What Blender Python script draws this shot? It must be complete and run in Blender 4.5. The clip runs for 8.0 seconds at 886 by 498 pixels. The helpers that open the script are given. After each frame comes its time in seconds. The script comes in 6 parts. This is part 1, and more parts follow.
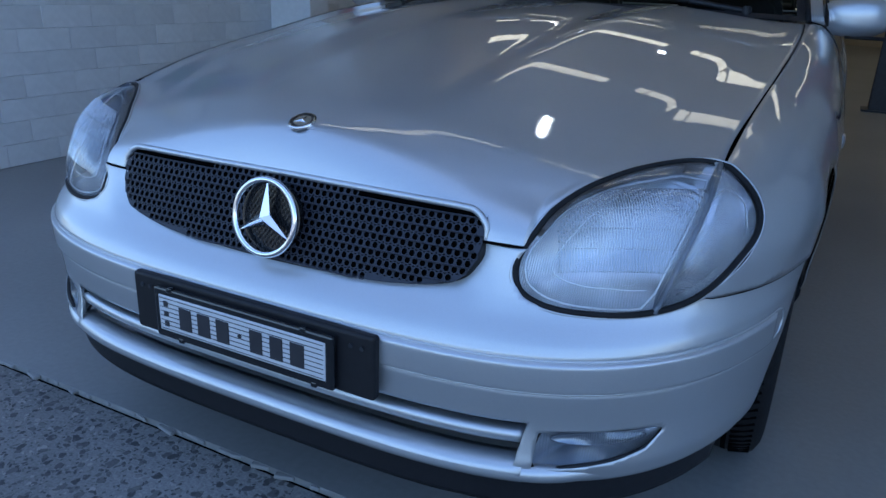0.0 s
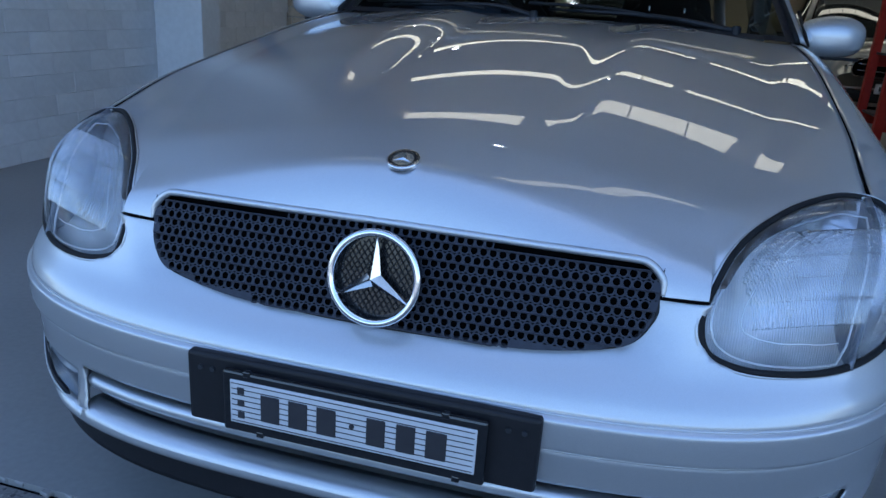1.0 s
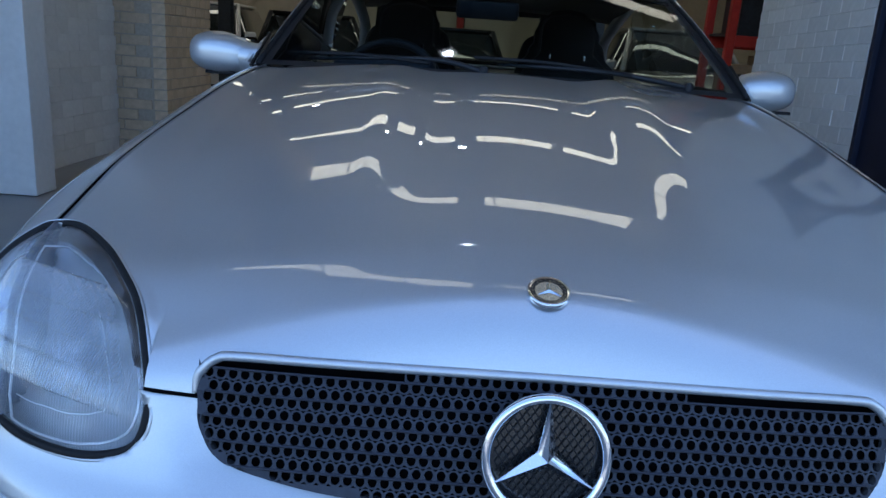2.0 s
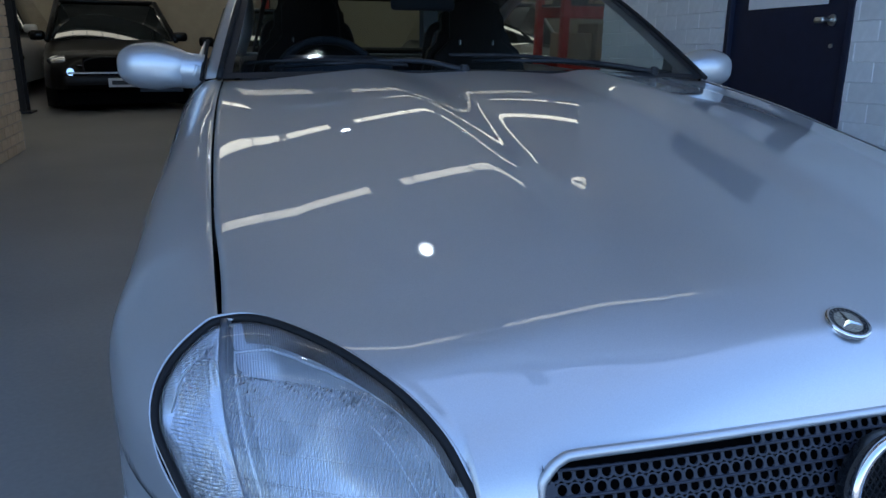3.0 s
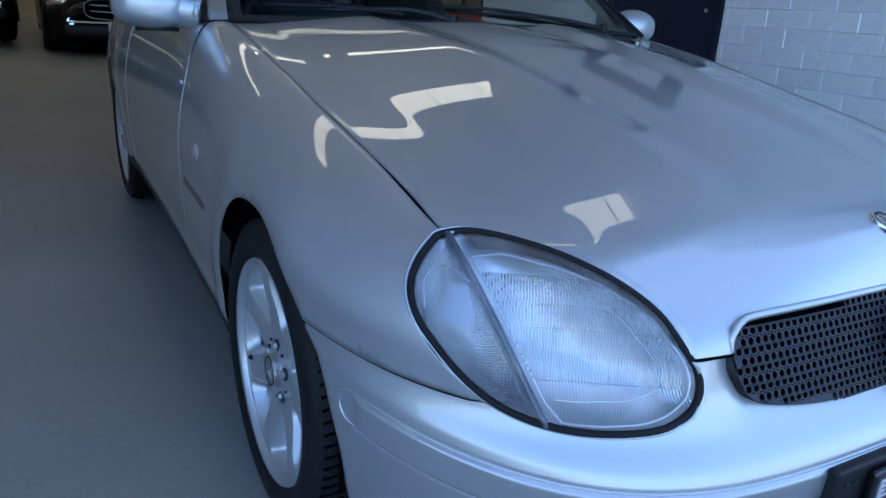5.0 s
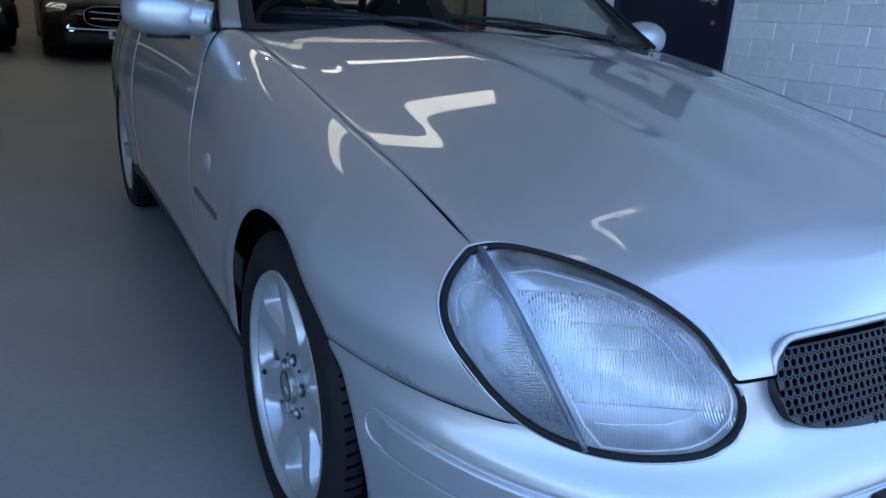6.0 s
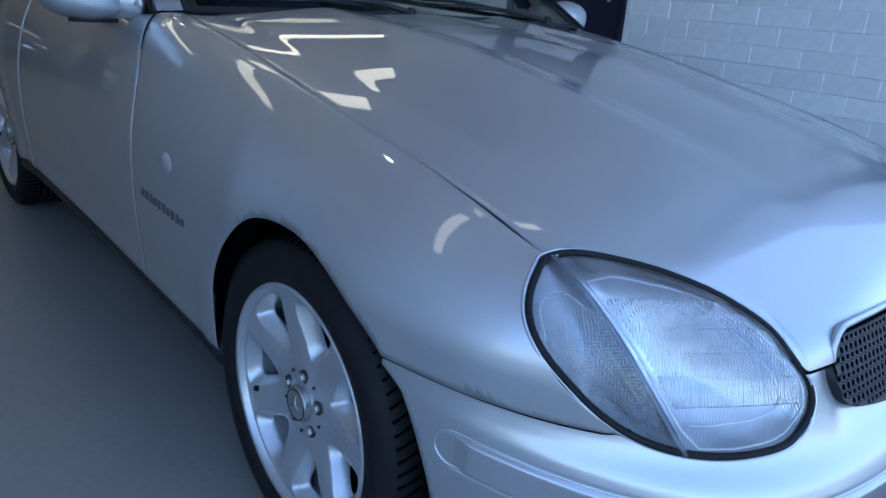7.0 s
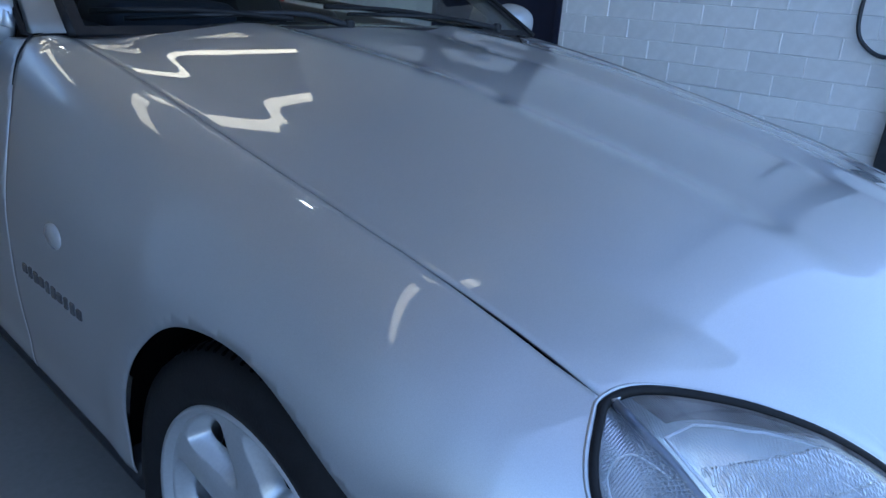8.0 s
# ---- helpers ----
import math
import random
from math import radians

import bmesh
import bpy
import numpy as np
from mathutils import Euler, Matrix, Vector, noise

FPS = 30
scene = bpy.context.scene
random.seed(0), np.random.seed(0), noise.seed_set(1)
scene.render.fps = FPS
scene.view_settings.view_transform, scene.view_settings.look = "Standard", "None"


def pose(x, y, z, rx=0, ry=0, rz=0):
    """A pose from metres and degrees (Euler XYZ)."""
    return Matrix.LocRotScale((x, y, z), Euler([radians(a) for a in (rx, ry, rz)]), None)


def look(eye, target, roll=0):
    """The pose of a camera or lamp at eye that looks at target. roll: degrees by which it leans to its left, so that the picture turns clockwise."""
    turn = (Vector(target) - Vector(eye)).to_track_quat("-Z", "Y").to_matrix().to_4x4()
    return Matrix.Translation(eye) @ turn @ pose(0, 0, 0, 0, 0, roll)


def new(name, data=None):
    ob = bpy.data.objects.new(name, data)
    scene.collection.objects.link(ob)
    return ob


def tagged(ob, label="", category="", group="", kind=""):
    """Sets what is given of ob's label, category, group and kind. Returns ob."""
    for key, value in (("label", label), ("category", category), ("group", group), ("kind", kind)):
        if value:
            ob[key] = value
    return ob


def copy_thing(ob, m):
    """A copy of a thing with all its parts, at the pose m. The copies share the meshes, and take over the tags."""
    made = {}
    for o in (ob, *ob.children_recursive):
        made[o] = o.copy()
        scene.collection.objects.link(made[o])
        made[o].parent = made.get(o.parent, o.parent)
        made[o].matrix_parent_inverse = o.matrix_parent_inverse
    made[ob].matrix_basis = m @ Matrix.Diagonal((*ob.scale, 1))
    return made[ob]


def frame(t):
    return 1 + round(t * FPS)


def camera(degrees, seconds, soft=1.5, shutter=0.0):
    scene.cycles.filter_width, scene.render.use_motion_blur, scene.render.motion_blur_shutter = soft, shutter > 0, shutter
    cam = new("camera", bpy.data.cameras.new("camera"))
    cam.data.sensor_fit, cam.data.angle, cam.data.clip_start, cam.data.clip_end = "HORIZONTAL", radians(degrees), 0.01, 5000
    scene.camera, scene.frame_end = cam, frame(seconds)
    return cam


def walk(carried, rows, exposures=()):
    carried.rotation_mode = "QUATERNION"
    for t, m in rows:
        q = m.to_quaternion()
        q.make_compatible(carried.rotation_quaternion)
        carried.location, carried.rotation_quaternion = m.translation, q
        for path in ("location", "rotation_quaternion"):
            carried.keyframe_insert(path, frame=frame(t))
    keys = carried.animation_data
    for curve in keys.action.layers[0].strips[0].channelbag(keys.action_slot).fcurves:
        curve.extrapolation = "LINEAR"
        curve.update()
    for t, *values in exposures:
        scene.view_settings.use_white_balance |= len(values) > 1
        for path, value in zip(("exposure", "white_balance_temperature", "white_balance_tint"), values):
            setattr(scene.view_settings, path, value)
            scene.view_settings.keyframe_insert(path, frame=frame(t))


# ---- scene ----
cam = camera(62.7, 8.0)

PATH = [
    (0, (0.819, -0.944, 0.997), (-0.018, 0.739, 0.313), 2.5),
    (0.5, (0.559, -0.999, 1.002), (-0.118, 0.76, 0.332), 1.8),
    (1, (0.334, -0.921, 0.982), (-0.134, 0.915, 0.342), 3.9),
    (1.5, (0.125, -0.767, 1.015), (0.0, 1.127, 0.386), 4.6),
    (2, (-0.132, -0.705, 1.024), (-0.123, 1.222, 0.49), 4.2),
    (2.2, (-0.261, -0.694, 1.046), (-0.124, 1.224, 0.497), 3.7),
    (3.3, (-0.773, -0.43, 1.073), (-0.115, 1.373, 0.511), 1.8),
    (3.5, (-0.847, -0.395, 1.076), (-0.051, 1.371, 0.578), 2.5),
    (4, (-1.115, -0.46, 1.079), (0.092, 1.033, 0.516), 0.7),
    (4.5, (-1.194, -0.503, 1.071), (-0.067, 1.031, 0.458), 4.2),
    (5, (-1.192, -0.521, 1.067), (-0.25, 1.106, 0.383), 4.2),
    (5.2, (-1.182, -0.518, 1.069), (-0.252, 1.126, 0.411), 4.6),
    (6.3, (-1.284, -0.411, 1.059), (-0.289, 1.193, 0.396), 4.8),
    (6.5, (-1.343, -0.36, 1.064), (-0.226, 1.159, 0.399), 4.0),
    (7, (-1.42, -0.257, 1.075), (-0.167, 1.135, 0.372), 5.6),
    (7.5, (-1.346, -0.083, 1.066), (-0.036, 1.254, 0.363), 3.7),
    (8, (-1.282, 0.058, 1.113), (0.13, 1.282, 0.399), 5.5),
]
walk(cam, [(t, look(eye, target, roll)) for t, eye, target, roll in PATH],
     exposures=[(0, 1.55, 5400, 10), (1.5, 1.66, 5400, 10), (3.5, 1.83, 5400, 10), (5, 1.95, 5400, 10), (7, 2.06, 5400, 10), (8, 2.06, 5400, 10)])

# ---- light ----
world = bpy.data.worlds.new("sky")
scene.world = world
world.use_nodes = True
wn = world.node_tree.nodes
sky = wn.new("ShaderNodeTexSky")
sky.sky_type = "NISHITA"
sky.sun_disc = False
sky.sun_elevation = radians(48)
sky.sun_rotation = radians(12)
sky.dust_density = 2.5
wn["Background"].inputs["Strength"].default_value = 0.15
world.node_tree.links.new(sky.outputs["Color"], wn["Background"].inputs["Color"])
sun_data = bpy.data.lights.new("sun", "SUN")
sun_data.energy, sun_data.angle, sun_data.color = 3.0, radians(0.5), (1.0, 0.95, 0.88)
sun = new("sun", sun_data)
sun.matrix_world = look((2.0, 9.0, 11.0), (0, 0, 0))


# ---- materials ----
def mat(name, color, rough=0.5, metal=0.0, var=0.1, scale=30.0, bump=0.0, bump_scale=120.0, stain=0.0, stain_scale=2.0,
        coat=0.0, coat_rough=0.03, coat_ior=1.5, emit=0.0, glass=0.0, ior=1.45, spec=0.5, island=False):
    m = bpy.data.materials.new(name)
    m.use_nodes = True
    nt = m.node_tree
    b = nt.nodes["Principled BSDF"]
    b.inputs["Roughness"].default_value = rough
    b.inputs["Metallic"].default_value = metal
    b.inputs["IOR"].default_value = ior
    b.inputs["Specular IOR Level"].default_value = spec
    b.inputs["Coat Weight"].default_value = coat
    b.inputs["Coat Roughness"].default_value = coat_rough
    b.inputs["Coat IOR"].default_value = coat_ior
    b.inputs["Transmission Weight"].default_value = glass
    col = (*color, 1)
    b.inputs["Base Color"].default_value = col
    if emit:
        b.inputs["Emission Color"].default_value = col
        b.inputs["Emission Strength"].default_value = emit
    tc = nt.nodes.new("ShaderNodeTexCoord")
    out = None
    if var or stain:
        rgb = nt.nodes.new("ShaderNodeRGB")
        rgb.outputs[0].default_value = col
        out = rgb.outputs[0]
        for amount, sc, det in ((var, scale, 6.0), (stain, stain_scale, 5.0)):
            if not amount:
                continue
            n = nt.nodes.new("ShaderNodeTexNoise")
            n.inputs["Scale"].default_value, n.inputs["Detail"].default_value = sc, det
            nt.links.new(tc.outputs["Object"], n.inputs["Vector"])
            r = nt.nodes.new("ShaderNodeMapRange")
            r.inputs["From Min"].default_value, r.inputs["From Max"].default_value = 0.3, 0.7
            r.inputs["To Min"].default_value, r.inputs["To Max"].default_value = 1 - amount, 1 + amount
            nt.links.new(n.outputs["Fac"], r.inputs["Value"])
            mul = nt.nodes.new("ShaderNodeVectorMath")
            mul.operation = "SCALE"
            nt.links.new(out, mul.inputs[0])
            nt.links.new(r.outputs[0], mul.inputs["Scale"])
            out = mul.outputs[0]
        if island:
            oi = nt.nodes.new("ShaderNodeObjectInfo")
            r = nt.nodes.new("ShaderNodeMapRange")
            r.inputs["To Min"].default_value, r.inputs["To Max"].default_value = 0.93, 1.06
            nt.links.new(oi.outputs["Random"], r.inputs["Value"])
            mul = nt.nodes.new("ShaderNodeVectorMath")
            mul.operation = "SCALE"
            nt.links.new(out, mul.inputs[0])
            nt.links.new(r.outputs[0], mul.inputs["Scale"])
            out = mul.outputs[0]
        nt.links.new(out, b.inputs["Base Color"])
    if bump:
        n = nt.nodes.new("ShaderNodeTexNoise")
        n.inputs["Scale"].default_value, n.inputs["Detail"].default_value = bump_scale, 5.0
        nt.links.new(tc.outputs["Object"], n.inputs["Vector"])
        bp = nt.nodes.new("ShaderNodeBump")
        bp.inputs["Strength"].default_value, bp.inputs["Distance"].default_value = bump, 0.004
        nt.links.new(n.outputs["Fac"], bp.inputs["Height"])
        nt.links.new(bp.outputs["Normal"], b.inputs["Normal"])
    return m


SILVER = mat("silver_paint", (0.52, 0.54, 0.56), 0.44, 0.78, 0.07, 900.0, coat=1.0, coat_rough=0.012, coat_ior=1.66, stain=0.02, stain_scale=3.0)
BLACK_TRIM = mat("black_trim", (0.012, 0.0125, 0.015), 0.5, 0.0, 0.15, 60.0, 0.15, 400.0, spec=0.35)
GLOSS_BLACK = mat("gloss_black", (0.008, 0.009, 0.011), 0.25, 0.0, 0.1, 20.0, coat=0.6)
RUBBER = mat("rubber", (0.010, 0.010, 0.011), 0.62, 0.0, 0.2, 40.0, 0.2, 200.0, spec=0.25)
GRILLE = mat("grille_plastic", (0.032, 0.035, 0.048), 0.42, 0.0, 0.15, 80.0, spec=0.3)
# near-black base colour carries the shade of openings, gaps and grooves
SHADE_BLACK = mat("shade_black", (0.002, 0.002, 0.0025), 0.9, 0.0, 0.2, 15.0, spec=0.05)
CHROME = mat("chrome", (0.85, 0.87, 0.9), 0.07, 1.0, 0.02, 50.0)
ALLOY = mat("alloy_wheel", (0.50, 0.52, 0.54), 0.36, 0.6, 0.05, 200.0, coat=0.5, coat_rough=0.1)
REFLECTOR = mat("reflector", (0.85, 0.88, 0.92), 0.16, 1.0, 0.04, 30.0)
AMBER = mat("amber_bulb", (0.30, 0.08, 0.02), 0.5, 0.0, 0.5, 90.0)
LAMP_BOX = mat("lamp_housing", (0.14, 0.16, 0.20), 0.35, 0.5, 0.1, 40.0)
LEATHER = mat("dark_leather", (0.016, 0.016, 0.018), 0.5, 0.0, 0.15, 40.0, 0.3, 300.0, spec=0.3)
DASH = mat("dash_plastic", (0.022, 0.025, 0.035), 0.6, 0.0, 0.15, 50.0, 0.3, 350.0, spec=0.3)
PLATE_WHITE = mat("plate_white", (0.55, 0.56, 0.58), 0.4, 0.0, 0.04, 60.0)
PLATE_INK = mat("plate_ink", (0.03, 0.03, 0.035), 0.5, 0.0, 0.1, 60.0)
FLOOR_PAINT = mat("grey_floor_paint", (0.235, 0.235, 0.23), 0.34, 0.0, 0.06, 60.0, 0.08, 30.0, 0.12, 1.2)
WALL_PAINT = mat("white_wall_paint", (0.74, 0.76, 0.77), 0.5, 0.0, 0.04, 25.0, 0.35, 70.0, 0.05, 0.9)
BRICK_PAINT = mat("white_painted_brick", (0.77, 0.79, 0.80), 0.48, 0.0, 0.04, 30.0, 0.4, 60.0, 0.04, 2.0, island=True)
# paler than BRICK_PAINT: raking light on the joints is put into the colour
LIT_JOINT = mat("lit_joint_white", (0.93, 0.94, 0.95), 0.45, 0.0, 0.03, 60.0)
BLOCK_PAINT = mat("grey_painted_block", (0.68, 0.69, 0.70), 0.5, 0.0, 0.04, 30.0, 0.3, 60.0, 0.05, 2.0, island=True)
CREAM_BRICK = mat("cream_brick", (0.55, 0.45, 0.33), 0.7, 0.0, 0.1, 30.0, 0.5, 90.0, 0.1, 3.0, island=True)
MORTAR = mat("mortar", (0.42, 0.38, 0.33), 0.85, 0.0, 0.1, 40.0, 0.5, 120.0)
CREAM_WALL = mat("cream_wall", (0.40, 0.35, 0.26), 0.6, 0.0, 0.05, 8.0, 0.1, 40.0, 0.1, 0.6)
CEILING = mat("ceiling_sheet", (0.12, 0.12, 0.12), 0.6, 0.0, 0.05, 5.0, 0.1, 10.0, 0.1, 0.5)
SKYLIGHT = mat("translucent_skylight", (1.0, 0.87, 0.62), 0.5, 0.0, 0.0, emit=0.74)
LAMP_GLOW = mat("high_bay_glow", (1.0, 0.97, 0.9), 0.5, 0.0, 0.0, emit=10.0)
DOOR_BLUE = mat("navy_door_paint", (0.010, 0.014, 0.036), 0.55, 0.0, 0.12, 20.0, 0.1, 60.0)
RED_PAINT = mat("red_rack_paint", (0.45, 0.03, 0.02), 0.45, 0.0, 0.12, 20.0)
STEEL = mat("dark_steel", (0.05, 0.055, 0.065), 0.45, 0.6, 0.15, 30.0)
SATIN = mat("satin_metal", (0.6, 0.6, 0.58), 0.3, 0.9, 0.05, 50.0)
SIGN_WHITE = mat("sign_white", (0.8, 0.8, 0.8), 0.4, 0.0, 0.03, 30.0)
SIGN_INK = mat("sign_ink", (0.06, 0.08, 0.16), 0.5, 0.0, 0.1, 30.0)
CARDBOARD = mat("cardboard", (0.38, 0.27, 0.16), 0.8, 0.0, 0.12, 20.0)
CAR_BLACK = mat("black_car_paint", (0.003, 0.003, 0.004), 0.35, 0.0, 0.1, 5.0, coat=0.2, spec=0.15)
CAR_WHITE = mat("white_car_paint", (0.7, 0.7, 0.7), 0.35, 0.0, 0.04, 5.0, coat=1.0)
CAR_GREY = mat("grey_car_paint", (0.3, 0.31, 0.31), 0.35, 0.5, 0.04, 5.0, coat=1.0)
DARK_GLASS = mat("dark_car_glass", (0.02, 0.025, 0.028), 0.05, 0.0, 0.1, 4.0, coat=1.0)
GREEN_TINT = mat("green_sticker", (0.02, 0.25, 0.10), 0.5, 0.0, 0.1, 50.0)


def thin_glass(name, tint, ior=1.45, rough=0.0):
    """A thin clear pane: lets light straight through, with a Fresnel gloss."""
    m = bpy.data.materials.new(name)
    m.use_nodes = True
    nt = m.node_tree
    nt.nodes.remove(nt.nodes["Principled BSDF"])
    tr, gl, mx, fr = (nt.nodes.new(k) for k in ("ShaderNodeBsdfTransparent", "ShaderNodeBsdfGlossy", "ShaderNodeMixShader", "ShaderNodeFresnel"))
    tr.inputs["Color"].default_value = (*tint, 1)
    gl.inputs["Roughness"].default_value = rough
    fr.inputs["IOR"].default_value = ior
    nt.links.new(fr.outputs[0], mx.inputs[0])
    nt.links.new(tr.outputs[0], mx.inputs[1])
    nt.links.new(gl.outputs[0], mx.inputs[2])
    nt.links.new(mx.outputs[0], nt.nodes["Material Output"].inputs["Surface"])
    return m


def ribbed_lens(name, tint, axis_rates, haze):
    """Moulded lamp glass: a thin pane; white streaks paint the light its fine ribs scatter."""
    m = thin_glass(name, tint)
    nt = m.node_tree
    out = nt.nodes["Material Output"].inputs["Surface"]
    pane = out.links[0].from_socket
    tc = nt.nodes.new("ShaderNodeTexCoord")
    zone = nt.nodes.new("ShaderNodeTexNoise")
    zone.inputs["Scale"].default_value, zone.inputs["Detail"].default_value = 16.0, 2.0
    nt.links.new(tc.outputs["Object"], zone.inputs["Vector"])
    gate = nt.nodes.new("ShaderNodeMapRange")
    gate.inputs["From Min"].default_value, gate.inputs["From Max"].default_value = 0.38, 0.62
    gate.inputs["To Min"].default_value, gate.inputs["To Max"].default_value = 0.25 * haze, haze
    nt.links.new(zone.outputs["Fac"], gate.inputs["Value"])
    fac = gate.outputs[0]
    for axis, per in axis_rates:
        w = nt.nodes.new("ShaderNodeTexWave")
        w.bands_direction = axis
        w.inputs["Scale"].default_value = per / 3.14
        w.inputs["Distortion"].default_value = 0.3
        nt.links.new(tc.outputs["Object"], w.inputs["Vector"])
        lift = nt.nodes.new("ShaderNodeMapRange")
        lift.inputs["To Min"].default_value, lift.inputs["To Max"].default_value = 0.35, 1.6
        nt.links.new(w.outputs["Fac"], lift.inputs["Value"])
        mul = nt.nodes.new("ShaderNodeMath")
        mul.operation = "MULTIPLY"
        nt.links.new(fac, mul.inputs[0])
        nt.links.new(lift.outputs[0], mul.inputs[1])
        fac = mul.outputs[0]
    # plain white stands in for sky light caught by the ribs
    white = nt.nodes.new("ShaderNodeBsdfDiffuse")
    white.inputs["Color"].default_value = (0.86, 0.89, 0.92, 1)
    mx = nt.nodes.new("ShaderNodeMixShader")
    nt.links.new(fac, mx.inputs[0])
    nt.links.new(pane, mx.inputs[1])
    nt.links.new(white.outputs[0], mx.inputs[2])
    nt.links.new(mx.outputs[0], out)
    return m


def fluted(name, color, rough, metal, waves, strength=0.6, coarse=0.6):
    """Pressed optic pattern: fine ribs, given as (axis, ribs per metre)."""
    m = mat(name, color, rough, metal, 0.06, 25.0, stain=0.12, stain_scale=9.0)
    nt = m.node_tree
    b = nt.nodes["Principled BSDF"]
    tc = nt.nodes.new("ShaderNodeTexCoord")
    total = None
    for axis, per in waves:
        w = nt.nodes.new("ShaderNodeTexWave")
        w.bands_direction = axis
        w.inputs["Scale"].default_value = per / 3.14
        w.inputs["Distortion"].default_value = 0.4
        w.inputs["Detail"].default_value = 1.0
        nt.links.new(tc.outputs["Object"], w.inputs["Vector"])
        if total is None:
            total = w.outputs["Fac"]
        else:
            add = nt.nodes.new("ShaderNodeMath")
            nt.links.new(total, add.inputs[0])
            nt.links.new(w.outputs["Fac"], add.inputs[1])
            total = add.outputs[0]
    blocks = None
    for axis, per in (("X", 34.0), ("Z", 27.0)):
        w = nt.nodes.new("ShaderNodeTexWave")
        w.bands_direction, w.wave_profile = axis, "SAW"
        w.inputs["Scale"].default_value = per / 3.14
        w.inputs["Distortion"].default_value = 1.6
        nt.links.new(tc.outputs["Object"], w.inputs["Vector"])
        if blocks is None:
            blocks = w.outputs["Fac"]
        else:
            add = nt.nodes.new("ShaderNodeMath")
            nt.links.new(blocks, add.inputs[0])
            nt.links.new(w.outputs["Fac"], add.inputs[1])
            blocks = add.outputs[0]
    swell_bump = nt.nodes.new("ShaderNodeBump")
    swell_bump.inputs["Strength"].default_value, swell_bump.inputs["Distance"].default_value = coarse, 0.010
    nt.links.new(blocks, swell_bump.inputs["Height"])
    bp = nt.nodes.new("ShaderNodeBump")
    bp.inputs["Strength"].default_value, bp.inputs["Distance"].default_value = strength, 0.002
    zone = nt.nodes.new("ShaderNodeTexNoise")
    zone.inputs["Scale"].default_value, zone.inputs["Detail"].default_value = 13.0, 1.0
    nt.links.new(tc.outputs["Object"], zone.inputs["Vector"])
    gate = nt.nodes.new("ShaderNodeMapRange")
    gate.inputs["From Min"].default_value, gate.inputs["From Max"].default_value = 0.40, 0.62
    gate.inputs["To Min"].default_value = 0.12
    nt.links.new(zone.outputs["Fac"], gate.inputs["Value"])
    mul = nt.nodes.new("ShaderNodeMath")
    mul.operation = "MULTIPLY"
    nt.links.new(total, mul.inputs[0])
    nt.links.new(gate.outputs[0], mul.inputs[1])
    nt.links.new(mul.outputs[0], bp.inputs["Height"])
    nt.links.new(swell_bump.outputs["Normal"], bp.inputs["Normal"])
    nt.links.new(bp.outputs["Normal"], b.inputs["Normal"])
    return m


GLASS = thin_glass("window_glass", (0.80, 0.87, 0.85))
LENS = ribbed_lens("lamp_glass", (0.97, 0.98, 1.0), (("X", 270.0),), 0.15)
FOG_LENS = ribbed_lens("fog_glass", (0.95, 0.97, 1.0), (("X", 240.0),), 0.14)
FLUTED_V = fluted("fluted_reflector", (0.86, 0.88, 0.90), 0.12, 0.6, (("X", 330.0),), 0.34, 0.6)
FLUTED_X = fluted("prism_reflector", (0.82, 0.84, 0.86), 0.16, 0.8, (("Y", 420.0), ("Z", 420.0)), 0.40, 0.35)
FLUTE_GLASS = thin_glass("fluted_glass", (0.96, 0.98, 1.0), 1.75, 0.06)
# near-white colour paints the glint along the moulded edges
OPTIC_GLINT = mat("optic_edge_glint", (0.93, 0.96, 0.99), 0.22, 0.25, 0.04, 60.0, coat=0.5)
FOG_BACK = mat("fog_housing", (0.24, 0.27, 0.33), 0.3, 0.4, 0.15, 30.0, stain=0.2, stain_scale=12.0)
BADGE_DARK = mat("darkened_chrome", (0.24, 0.24, 0.25), 0.25, 0.9, 0.1, 60.0)
FOG_OPTIC = fluted("fog_flutes", (0.30, 0.33, 0.38), 0.3, 0.7, (("X", 300.0),), 0.7, 0.3)
BRONZE = fluted("lamp_bronze_band", (0.15, 0.135, 0.12), 0.28, 0.7, (("X", 420.0),), 0.8, 0.1)


